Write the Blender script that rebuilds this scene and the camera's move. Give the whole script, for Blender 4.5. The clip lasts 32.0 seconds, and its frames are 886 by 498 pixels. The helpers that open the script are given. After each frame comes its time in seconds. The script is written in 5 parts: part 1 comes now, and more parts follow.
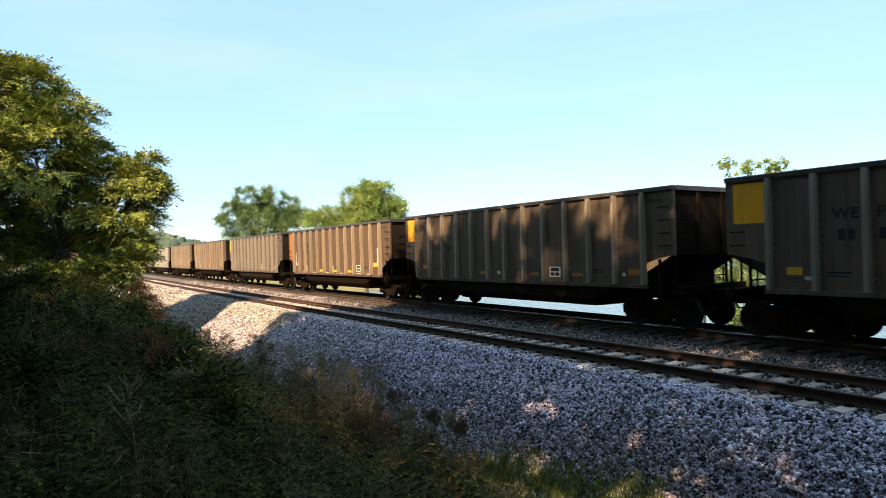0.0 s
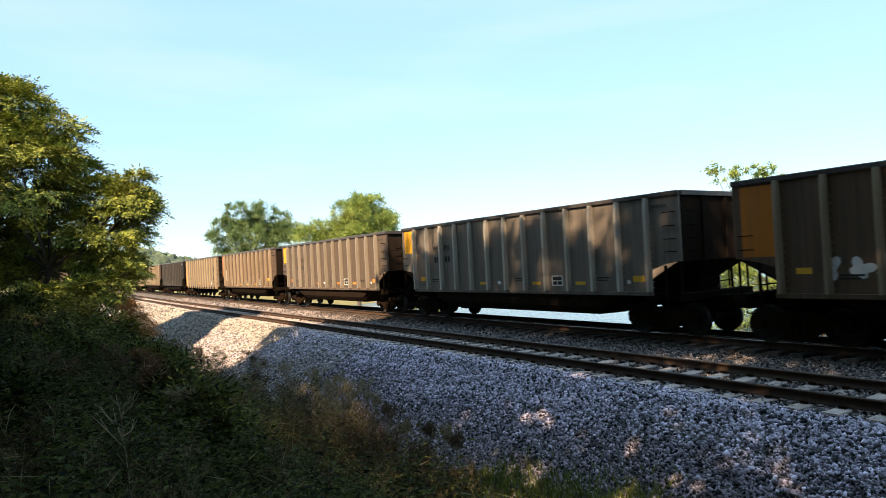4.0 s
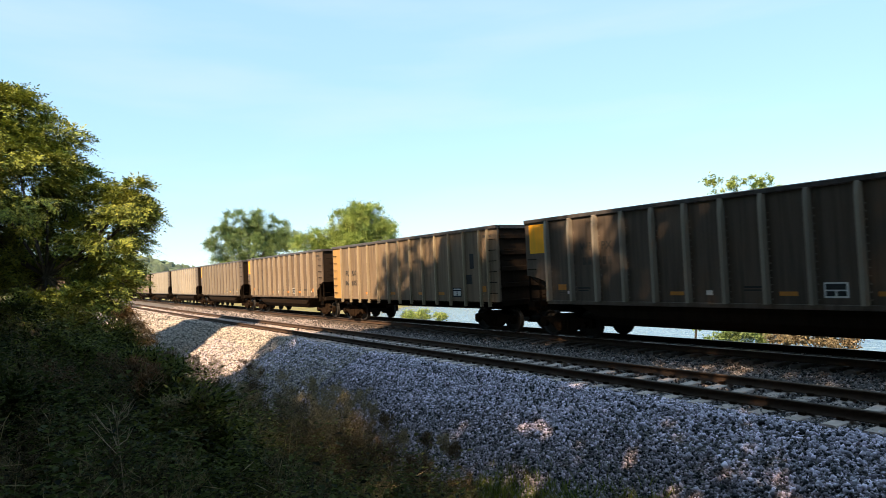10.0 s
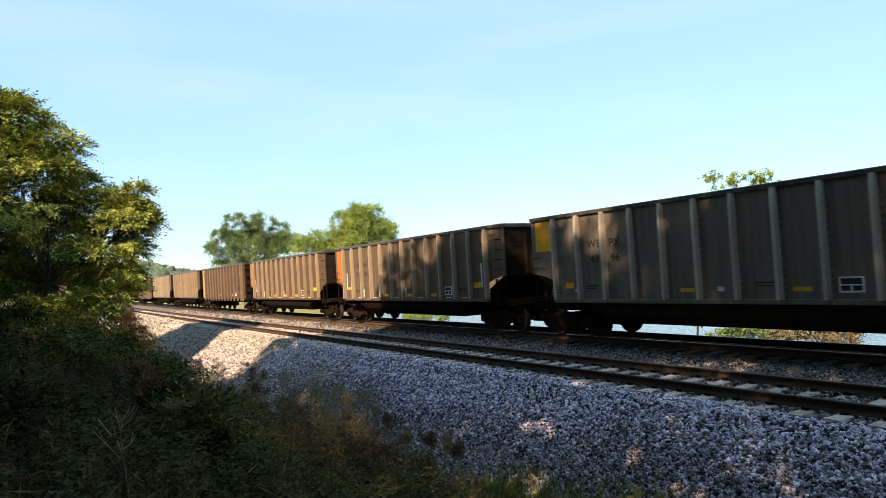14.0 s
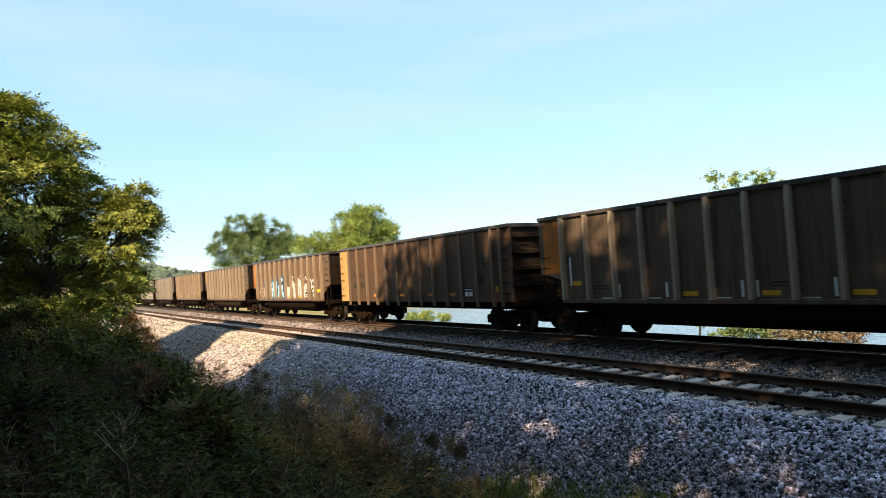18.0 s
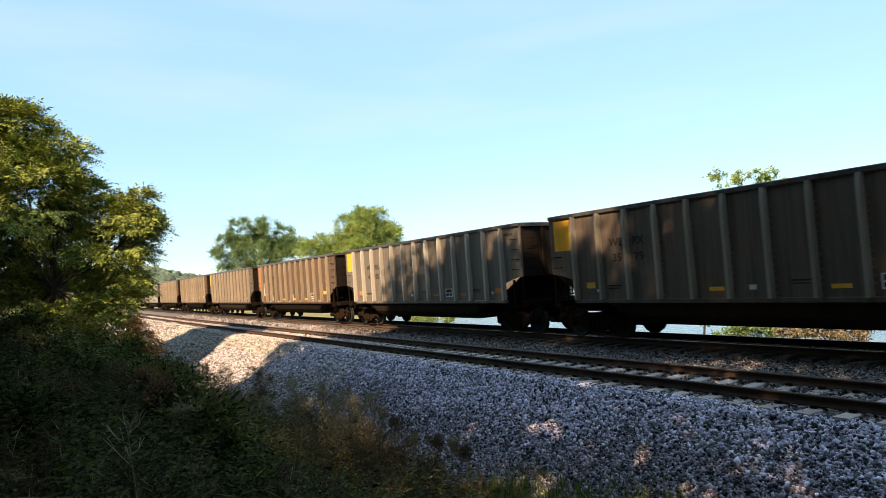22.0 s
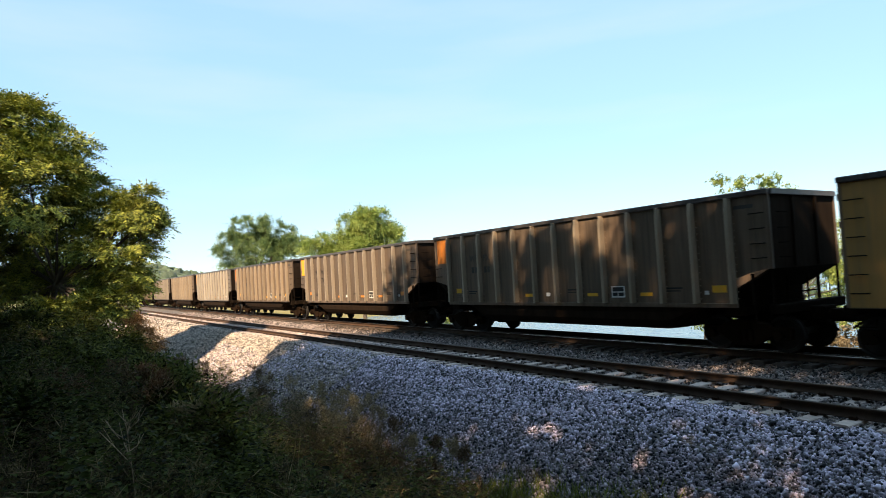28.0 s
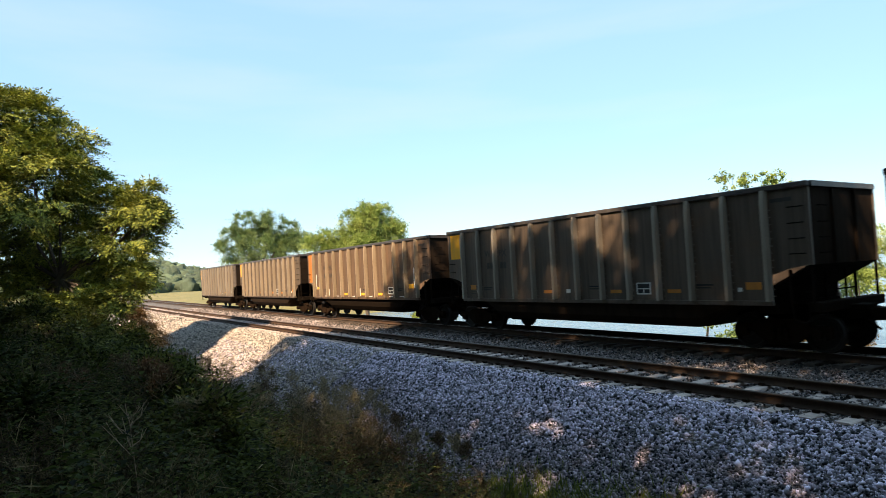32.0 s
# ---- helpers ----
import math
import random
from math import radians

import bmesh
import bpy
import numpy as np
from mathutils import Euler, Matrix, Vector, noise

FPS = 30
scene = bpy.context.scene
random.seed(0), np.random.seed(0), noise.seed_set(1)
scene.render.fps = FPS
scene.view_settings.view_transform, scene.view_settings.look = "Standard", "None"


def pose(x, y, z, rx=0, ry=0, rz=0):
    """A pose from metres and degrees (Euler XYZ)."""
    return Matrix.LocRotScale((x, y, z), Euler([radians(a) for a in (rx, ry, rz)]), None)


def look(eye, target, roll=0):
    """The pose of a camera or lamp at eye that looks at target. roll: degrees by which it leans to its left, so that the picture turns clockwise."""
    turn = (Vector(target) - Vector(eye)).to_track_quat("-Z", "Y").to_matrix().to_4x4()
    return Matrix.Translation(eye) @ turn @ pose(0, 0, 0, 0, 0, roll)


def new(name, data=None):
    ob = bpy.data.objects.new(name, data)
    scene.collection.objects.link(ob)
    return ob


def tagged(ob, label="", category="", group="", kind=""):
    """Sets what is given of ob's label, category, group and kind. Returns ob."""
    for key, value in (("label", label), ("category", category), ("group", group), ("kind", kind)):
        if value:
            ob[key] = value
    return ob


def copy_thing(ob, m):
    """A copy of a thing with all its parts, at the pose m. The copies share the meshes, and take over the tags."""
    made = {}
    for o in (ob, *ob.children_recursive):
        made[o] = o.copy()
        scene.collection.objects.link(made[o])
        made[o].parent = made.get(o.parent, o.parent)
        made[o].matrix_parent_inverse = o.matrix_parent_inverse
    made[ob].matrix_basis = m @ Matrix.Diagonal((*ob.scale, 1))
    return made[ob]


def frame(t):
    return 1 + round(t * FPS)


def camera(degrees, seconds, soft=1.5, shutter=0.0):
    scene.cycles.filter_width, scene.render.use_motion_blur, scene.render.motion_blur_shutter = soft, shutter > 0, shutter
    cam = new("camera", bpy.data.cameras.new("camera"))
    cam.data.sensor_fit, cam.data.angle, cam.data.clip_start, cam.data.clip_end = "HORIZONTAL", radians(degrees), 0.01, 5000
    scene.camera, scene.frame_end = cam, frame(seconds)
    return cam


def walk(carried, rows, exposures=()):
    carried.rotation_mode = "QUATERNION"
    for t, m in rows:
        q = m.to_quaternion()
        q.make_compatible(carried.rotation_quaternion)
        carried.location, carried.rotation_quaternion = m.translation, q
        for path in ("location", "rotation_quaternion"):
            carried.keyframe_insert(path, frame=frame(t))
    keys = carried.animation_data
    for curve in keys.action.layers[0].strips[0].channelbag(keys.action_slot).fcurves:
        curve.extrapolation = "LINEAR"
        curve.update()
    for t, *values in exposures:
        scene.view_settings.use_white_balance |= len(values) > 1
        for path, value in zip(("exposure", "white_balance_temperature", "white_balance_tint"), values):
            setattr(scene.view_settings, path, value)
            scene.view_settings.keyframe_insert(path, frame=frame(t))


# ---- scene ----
# Camera: hand-held at one spot, turning a little. Seconds, yaw, tilt up, lean (degrees).
EYE = Vector((0.0, 0.0, 2.41))
TURNS = (
    (0, 0.10, 0.16, -1.66),
    (0.5, -0.12, 0.08, -1.99),
    (1, -0.36, 0.20, -2.01),
    (1.5, -0.53, 0.56, -2.46),
    (2, -0.64, 0.87, -2.27),
    (2.5, -0.64, 0.92, -2.46),
    (3, -0.68, 0.95, -2.68),
    (3.5, -0.67, 1.04, -2.81),
    (5.5, -0.70, 1.52, -3.16),
    (6, -0.77, 1.57, -2.95),
    (6.5, -0.80, 1.62, -2.67),
    (7, -0.87, 1.70, -2.90),
    (7.5, -0.93, 1.77, -2.74),
    (8, -0.93, 1.84, -3.00),
    (8.5, -0.95, 1.84, -2.83),
    (9, -0.94, 1.91, -2.95),
    (9.5, -0.94, 1.94, -2.70),
    (10, -0.86, 2.00, -2.67),
    (10.5, -0.85, 2.05, -2.95),
    (11, -0.84, 2.07, -2.54),
    (11.5, -0.84, 2.13, -2.82),
    (12, -0.84, 2.20, -2.93),
    (12.5, -0.85, 2.23, -3.05),
    (13, -0.80, 2.21, -3.23),
    (13.5, -0.77, 2.13, -3.29),
    (14, -0.80, 2.01, -3.47),
    (14.5, -0.80, 1.99, -3.28),
    (16.5, -0.80, 1.83, -3.78),
    (17, -0.77, 1.82, -3.63),
    (17.5, -0.70, 1.93, -3.43),
    (18, -0.65, 2.10, -3.67),
    (18.5, -0.65, 2.20, -3.94),
    (19, -0.66, 2.26, -3.91),
    (19.5, -0.70, 2.31, -3.76),
    (20, -0.67, 2.36, -3.65),
    (20.5, -0.59, 2.37, -3.68),
    (21, -0.49, 2.30, -3.80),
    (21.5, -0.41, 2.24, -3.89),
    (22, -0.38, 2.22, -4.15),
    (22.5, -0.26, 2.18, -3.80),
    (23, -0.20, 2.15, -3.68),
    (23.5, -0.22, 1.94, -3.68),
    (24, -0.23, 1.85, -3.66),
    (24.5, -0.24, 1.79, -3.82),
    (25, -0.25, 1.73, -3.80),
    (25.5, -0.23, 1.74, -3.84),
    (27.5, -0.23, 2.16, -3.41),
    (28, -0.24, 2.32, -3.32),
    (28.5, -0.25, 2.40, -3.39),
    (29, -0.27, 2.45, -3.34),
    (29.5, -0.26, 2.46, -3.06),
    (30, -0.24, 2.41, -3.27),
    (30.5, -0.18, 2.26, -3.35),
    (31, -0.13, 2.14, -3.32),
    (31.5, -0.07, 2.06, -3.32),
    (32, 0.00, 2.00, -3.12),
)


def hand_pose(yaw, tilt, lean):
    return Matrix.Translation(EYE) @ pose(0, 0, 0, 0, 0, yaw) @ pose(0, 0, 0, 90 + tilt, 0, 0) @ pose(0, 0, 0, 0, 0, lean)


cam = camera(69.98, 32.0, soft=0.6, shutter=0.08)
walk(cam, [(t, hand_pose(y, p, r)) for t, y, p, r in TURNS], exposures=((0.0, 1.40, 6500, 12), (1.5, 1.5, 6500, 12), (3.0, 1.5, 6500, 12), (6.0, 1.37, 6500, 12), (32.0, 1.33, 6500, 12)))

# Light: a warm morning sun from behind the camera, to its left, and a clear sky.
SUN_WAY = Vector((-0.52, -0.855, 0.97)).normalized()
world = bpy.data.worlds.new("sky")
scene.world = world
world.use_nodes = True
wn = world.node_tree
sky = wn.nodes.new("ShaderNodeTexSky")
sky.sky_type = "NISHITA"
sky.sun_disc = False
sky.sun_elevation = math.asin(SUN_WAY.z)
sky.sun_rotation = math.atan2(SUN_WAY.x, SUN_WAY.y)
sky.air_density, sky.dust_density, sky.ozone_density = 1.15, 0.0, 4.0
wn.nodes["Background"].inputs["Strength"].default_value = 0.102
air = wn.nodes.new("ShaderNodeMix")       # thin even haze over the clear sky
air.data_type, air.blend_type = "RGBA", "MIX"
air.inputs[0].default_value, air.inputs[7].default_value = 0.66, (2.12, 3.45, 4.3, 1.0)
wn.links.new(sky.outputs[0], air.inputs[6])
wisp_at = wn.nodes.new("ShaderNodeMapping")
wisp_at.inputs["Scale"].default_value = (1.2, 1.2, 7.0)
wisp_at.inputs["Rotation"].default_value = (0.12, 0.2, 0.4)
wn.links.new(wn.nodes.new("ShaderNodeTexCoord").outputs["Generated"], wisp_at.inputs[0])
wisp = wn.nodes.new("ShaderNodeTexNoise")
wisp.inputs["Scale"].default_value, wisp.inputs["Detail"].default_value = 1.6, 6
wn.links.new(wisp_at.outputs[0], wisp.inputs["Vector"])
thin = wn.nodes.new("ShaderNodeMapRange")
thin.inputs[1].default_value, thin.inputs[2].default_value, thin.inputs[4].default_value = 0.5, 0.8, 0.3
wn.links.new(wisp.outputs["Fac"], thin.inputs[0])
veil = wn.nodes.new("ShaderNodeMix")      # faint veils of high cloud
veil.data_type = "RGBA"
veil.inputs[7].default_value = (3.6, 3.9, 4.2, 1.0)
wn.links.new(thin.outputs[0], veil.inputs[0])
wn.links.new(air.outputs[2], veil.inputs[6])
wn.links.new(veil.outputs[2], wn.nodes["Background"].inputs["Color"])
sun = new("sun", bpy.data.lights.new("sun", "SUN"))
sun.data.energy, sun.data.angle, sun.data.color = 4.9, radians(0.6), (1.0, 0.78, 0.51)
sun.matrix_world = look(SUN_WAY * 50, (0, 0, 0))

# ------------------------------------------------------------------ track lines
TH = 0.5845
K0, K1, K2 = -0.000673, 0.000783, -0.000133
STEP = 0.5
S_TAB = np.arange(-760, 860.1, STEP)


def curvature(s):
    c = np.clip(s, -30, 250) / 100
    k = K0 + K1 * c + K2 * c * c
    return np.where(s < -30, 0.0, np.where(s > 420, 0.0, k))


HD = np.cumsum(curvature(S_TAB)) * STEP
HD += TH - np.interp(0, S_TAB, HD)
TX = np.cumsum(-np.sin(HD)) * STEP
TY = np.cumsum(np.cos(HD)) * STEP
TX += 0.5714 - np.interp(0, S_TAB, TX)
TY += 19.7844 - np.interp(0, S_TAB, TY)
D2 = 4.989                     # from the near track's centre line to the far one's


def on_track(s, off=0.0, z=0.0):
    h = np.interp(s, S_TAB, HD)
    return Vector((np.interp(s, S_TAB, TX) + off * math.cos(h), np.interp(s, S_TAB, TY) + off * math.sin(h), z))


EA, EB = Vector((-math.sin(TH), math.cos(TH), 0)), Vector((math.cos(TH), math.sin(TH), 0))
A_TAB = TX * EA.x + TY * EA.y
B_TAB = TX * EB.x + TY * EB.y


def lines_of(x, y):
    """Along and across the near track: its own distance a, and the offset (positive towards the river)."""
    a = x * EA.x + y * EA.y
    b = x * EB.x + y * EB.y
    return a, b - np.interp(a, A_TAB, B_TAB)


PROF_O = (-400, -60, -16, -11, -8.5, -6.2, -5.0, -4.3, -1.65, -0.95, -0.6, 0.6, 0.95, 1.6, 2.6, 3.4, 6.7, 8.6, 10.5, 12.5, 16, 30)
PROF_Z = (3.0, 1.6, 0.85, 0.62, -0.3, -1.35, -1.75, -1.55, -0.222, -0.222, -0.262, -0.262, -0.235, -0.255, -0.38, -0.27, -0.26, -1.0, -1.5, -2.4, -4.2, -5.0)
FIELD_O = (-400, 6.7, 8.6, 12, 30)
FIELD_Z = (3.0, -0.235, -0.9, -0.9, -0.8)


def ground_z(x, y):
    a, o = lines_of(x, y)
    z = np.interp(o, PROF_O, PROF_Z)
    field = np.interp(np.maximum(o, 6.7), FIELD_O, FIELD_Z)
    w = np.clip((a - 62 - 0.5 * np.maximum(o, 0)) / 22, 0, 1)
    w = np.where(o > 6.7, w, 0)
    z = z * (1 - w) + field * w
    rough = np.where((o > -4.6) & (o < 8), 0.012, 0.10)
    return z + rough * (np.sin(a * 1.3 + 2 * np.sin(o)) * 0.5 + np.sin(o * 2.1 + a * 0.37) * 0.5)


# ------------------------------------------------------------------ materials
def nodes_of(name):
    m = bpy.data.materials.new(name)
    m.use_nodes = True
    return m, m.node_tree.nodes, m.node_tree.links, m.node_tree.nodes["Principled BSDF"]


def mix_rgb(n, l, fac, a, b, blend="MIX"):
    x = n.new("ShaderNodeMix")
    x.data_type, x.blend_type = "RGBA", blend
    for sock, v in ((x.inputs[0], fac), (x.inputs[6], a), (x.inputs[7], b)):
        if hasattr(v, "is_linked"):
            l.new(v, sock)
        elif isinstance(v, (int, float)):
            sock.default_value = v
        else:
            sock.default_value = (*v, 1)
    return x.outputs[2]


def noise_fac(n, l, scale, lo, hi, detail=4, stretch=None, coord="Object", rough=0.6):
    tc = n.new("ShaderNodeTexCoord")
    t = n.new("ShaderNodeTexNoise")
    t.inputs["Scale"].default_value, t.inputs["Detail"].default_value, t.inputs["Roughness"].default_value = scale, detail, rough
    src = tc.outputs[coord]
    if stretch:
        mp = n.new("ShaderNodeMapping")
        mp.inputs["Scale"].default_value = stretch
        l.new(src, mp.inputs[0])
        src = mp.outputs[0]
    l.new(src, t.inputs["Vector"])
    r = n.new("ShaderNodeMapRange")
    r.inputs[1].default_value, r.inputs[2].default_value = lo, hi
    l.new(t.outputs["Fac"], r.inputs[0])
    return r.outputs[0]


def bump(n, l, bsdf, height, strength, dist):
    b = n.new("ShaderNodeBump")
    b.inputs["Strength"].default_value, b.inputs["Distance"].default_value = strength, dist
    l.new(height, b.inputs["Height"])
    l.new(b.outputs[0], bsdf.inputs["Normal"])


def weathered(name, colour, dirt=(0.04, 0.032, 0.025), rough=0.55, metal=0.0, amount=0.75, rust=0.25, spec=0.16):
    """Painted or bare metal with dust, vertical run-off streaks and blotches."""
    m, n, l, b = nodes_of(name)
    streak = noise_fac(n, l, 1.0, 0.42, 0.70, stretch=(7.0, 7.0, 0.35))
    blotch = noise_fac(n, l, 0.8, 0.35, 0.75)
    fine = noise_fac(n, l, 30.0, 0.3, 0.8)
    mul = n.new("ShaderNodeMath")
    mul.operation = "MULTIPLY"
    mul.inputs[1].default_value = amount
    l.new(streak, mul.inputs[0])
    c = mix_rgb(n, l, mul.outputs[0], colour, dirt)
    m2 = n.new("ShaderNodeMath")
    m2.operation = "MULTIPLY"
    m2.inputs[1].default_value = rust
    l.new(blotch, m2.inputs[0])
    c = mix_rgb(n, l, m2.outputs[0], c, (0.16, 0.085, 0.045))
    m3 = n.new("ShaderNodeMath")
    m3.operation = "MULTIPLY"
    m3.inputs[1].default_value = 0.18
    l.new(fine, m3.inputs[0])
    c = mix_rgb(n, l, m3.outputs[0], c, dirt)
    oi = n.new("ShaderNodeObjectInfo")
    hv = n.new("ShaderNodeHueSaturation")
    mr = n.new("ShaderNodeMapRange")
    mr.inputs[3].default_value, mr.inputs[4].default_value = 0.86, 1.12
    l.new(oi.outputs["Random"], mr.inputs[0])
    l.new(mr.outputs[0], hv.inputs["Value"])
    l.new(c, hv.inputs["Color"])
    l.new(hv.outputs[0], b.inputs["Base Color"])
    b.inputs["Roughness"].default_value, b.inputs["Metallic"].default_value = rough, metal
    b.inputs["Specular IOR Level"].default_value = spec
    bump(n, l, b, blotch, 0.25, 0.02)
    return m


def plain(name, colour, rough=0.6, metal=0.0, other=None, scale=6.0, bumpy=0.2, dist=0.01, island=False, spread=(0.7, 1.3), reach=(0.0, 1.0)):
    m, n, l, b = nodes_of(name)
    f = noise_fac(n, l, scale, 0.3, 0.7)
    c = mix_rgb(n, l, f, colour, other or tuple(v * 0.6 for v in colour))
    if island:
        g = n.new("ShaderNodeNewGeometry")
        src = g.outputs["Random Per Island"]
    else:
        src = n.new("ShaderNodeObjectInfo").outputs["Random"]
    hv = n.new("ShaderNodeHueSaturation")
    mr = n.new("ShaderNodeMapRange")
    mr.inputs[1].default_value, mr.inputs[2].default_value = reach
    mr.inputs[3].default_value, mr.inputs[4].default_value = spread
    l.new(src, mr.inputs[0])
    l.new(mr.outputs[0], hv.inputs["Value"])
    l.new(c, hv.inputs["Color"])
    l.new(hv.outputs[0], b.inputs["Base Color"])
    b.inputs["Roughness"].default_value, b.inputs["Metallic"].default_value = rough, metal
    if bumpy:
        f2 = noise_fac(n, l, scale * 7, 0.2, 0.8)
        bump(n, l, b, f2, bumpy, dist)
    return m


def leafy(name, dark, light, hue=0.02, through_light=0.35, spec=0.3):
    """Leaves: each one its own green, a little light comes through."""
    m, n, l, b = nodes_of(name)
    g = n.new("ShaderNodeNewGeometry")
    big = noise_fac(n, l, 0.7, 0.35, 0.65)
    c = mix_rgb(n, l, g.outputs["Random Per Island"], dark, light)
    hv = n.new("ShaderNodeHueSaturation")
    mr = n.new("ShaderNodeMapRange")
    mr.inputs[3].default_value, mr.inputs[4].default_value = 0.5 - hue, 0.5 + hue
    l.new(big, mr.inputs[0])
    l.new(mr.outputs[0], hv.inputs["Hue"])
    l.new(c, hv.inputs["Color"])
    l.new(hv.outputs[0], b.inputs["Base Color"])
    b.inputs["Roughness"].default_value = 0.6
    b.inputs["Specular IOR Level"].default_value = spec
    t = n.new("ShaderNodeBsdfTranslucent")
    l.new(hv.outputs[0], t.inputs["Color"])
    mx = n.new("ShaderNodeMixShader")
    mx.inputs[0].default_value = through_light
    l.new(b.outputs[0], mx.inputs[1])
    l.new(t.outputs[0], mx.inputs[2])
    l.new(mx.outputs[0], n["Material Output"].inputs["Surface"])
    return m


ALU = weathered("dull_aluminium", (0.138, 0.104, 0.080), amount=0.55, rough=0.5, metal=0.15)
ALU_TAN = weathered("dusty_aluminium", (0.152, 0.108, 0.075), amount=0.6, rough=0.55, metal=0.1)
ALU_PALE = weathered("pale_aluminium", (0.195, 0.158, 0.128), amount=0.4, rough=0.45, metal=0.2, rust=0.12)
BROWN = weathered("brown_paint", (0.125, 0.078, 0.05), amount=0.65)
BROWN_DARK = weathered("dark_brown_paint", (0.078, 0.044, 0.025), amount=0.6)
BLACK = weathered("black_paint", (0.022, 0.02, 0.019), dirt=(0.034, 0.031, 0.029), amount=0.4, rust=0.05)
BEIGE = weathered("beige_paint", (0.22, 0.155, 0.10), amount=0.6)
RIB = {ALU: weathered("rib_aluminium", (0.34, 0.28, 0.215), amount=0.3, rough=0.5, metal=0.15, rust=0.12),
       ALU_TAN: weathered("rib_tan", (0.40, 0.31, 0.218), amount=0.35, rough=0.5, metal=0.1, rust=0.2),
       ALU_PALE: weathered("rib_pale", (0.54, 0.465, 0.375), amount=0.3, rough=0.45, metal=0.2, rust=0.1),
       BROWN: weathered("rib_brown", (0.37, 0.275, 0.18), amount=0.55),
       BROWN_DARK: weathered("rib_dark_brown", (0.22, 0.15, 0.1), amount=0.5),
       BLACK: weathered("rib_black", (0.045, 0.04, 0.037), dirt=(0.09, 0.075, 0.06), amount=0.5, rust=0.1),
       BEIGE: weathered("rib_beige", (0.4, 0.31, 0.2), amount=0.5)}
# Underframe: grime, plus the shade under the cars, put into the colour.
UNDER = weathered("grimy_shaded_underframe", (0.011, 0.008, 0.006), dirt=(0.014, 0.01, 0.007), amount=0.6, rough=0.95, rust=0.03, spec=0.01)
# End walls: soot and deep shade together make this colour.
END_M = weathered("sooty_shaded_end_paint", (0.026, 0.018, 0.013), dirt=(0.014, 0.009, 0.006), amount=0.5, rust=0.05, spec=0.02, rough=0.9)
# Tubs, trucks and wheels: under-car shade in their near-black colours too.
TUB = weathered("grimy_shaded_tub", (0.024, 0.016, 0.011), dirt=(0.011, 0.008, 0.006), amount=0.6, rough=0.85, rust=0.06, spec=0.03)
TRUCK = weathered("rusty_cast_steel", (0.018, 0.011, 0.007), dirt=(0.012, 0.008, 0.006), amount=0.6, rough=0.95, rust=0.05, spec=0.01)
WHEEL = plain("shaded_wheel_steel", (0.02, 0.014, 0.011), 0.8, 0.0, (0.014, 0.011, 0.009), 9)
YELLOW = weathered("yellow_paint", (0.95, 0.41, 0.015), dirt=(0.45, 0.27, 0.05), amount=0.35, rust=0.08)
ORANGE = weathered("orange_paint", (0.5, 0.15, 0.016), dirt=(0.24, 0.12, 0.04), amount=0.5, rust=0.2)
CREAM = weathered("cream_paint", (0.5, 0.265, 0.08), dirt=(0.22, 0.17, 0.09), amount=0.45, rust=0.15)
TAG_Y = weathered("yellow_tag", (0.75, 0.37, 0.03), dirt=(0.4, 0.27, 0.06), amount=0.4, rust=0.05)
TAG_O = weathered("orange_tag", (0.55, 0.21, 0.04), dirt=(0.3, 0.14, 0.05), amount=0.4, rust=0.1)
WHITE = weathered("white_marking", (0.72, 0.70, 0.66), dirt=(0.4, 0.37, 0.33), amount=0.4, rust=0.05)
FADED = plain("faded_lettering", (0.03, 0.024, 0.019), 0.7, 0, (0.055, 0.042, 0.032), 4, 0)
INK = plain("black_lettering", (0.012, 0.011, 0.011), 0.8, 0, (0.024, 0.021, 0.019), 4, 0)
PIECE_EDGE = weathered("deep_blue_spray", (0.035, 0.11, 0.24), dirt=(0.02, 0.06, 0.14), amount=0.4, rust=0.0)
PIECE_FILL = weathered("pale_cyan_spray", (0.36, 0.58, 0.66), dirt=(0.14, 0.36, 0.52), amount=0.8, rust=0.0)
PIECE_GREY = weathered("pinkish_white_spray", (0.60, 0.50, 0.46), dirt=(0.26, 0.23, 0.25), amount=0.8, rust=0.0)
CHORD = weathered("top_chord_metal", (0.11, 0.10, 0.098), amount=0.5, rough=0.4, metal=0.4)
COALDUST = plain("dusty_inside", (0.05, 0.045, 0.04), 0.9)
RAIL_M = weathered("rusty_rail", (0.055, 0.033, 0.022), dirt=(0.028, 0.02, 0.016), amount=0.6, rough=0.8)
RAIL_TOP = plain("worn_rail_head", (0.35, 0.31, 0.28), 0.35, 0.9, (0.22, 0.17, 0.14), 5, 0)
RAIL_DULL = plain("dull_rail_head", (0.10, 0.065, 0.045), 0.55, 0.4, (0.07, 0.045, 0.03), 5, 0)
CONCRETE = plain("tie_concrete", (0.64, 0.49, 0.42), 0.9, 0, (0.44, 0.34, 0.29), 5, 0.3, 0.004, spread=(0.75, 1.15))
# Far track's ties: much darker concrete than the near track's.
TIE_DARK = plain("dark_tie_concrete", (0.085, 0.06, 0.046), 0.9, 0, (0.05, 0.037, 0.03), 5, 0.3, 0.004)
STONE = plain("ballast_stone", (0.55, 0.475, 0.56), 0.85, 0, (0.42, 0.36, 0.42), 20, 0.3, 0.004, island=True, spread=(0.04, 1.9), reach=(0.15, 0.9))
STONE_LOW = plain("dusty_ballast_stone", (0.33, 0.275, 0.315), 0.9, 0, (0.22, 0.175, 0.195), 20, 0.3, 0.004, island=True, spread=(0.05, 2.2), reach=(0.2, 1.0))
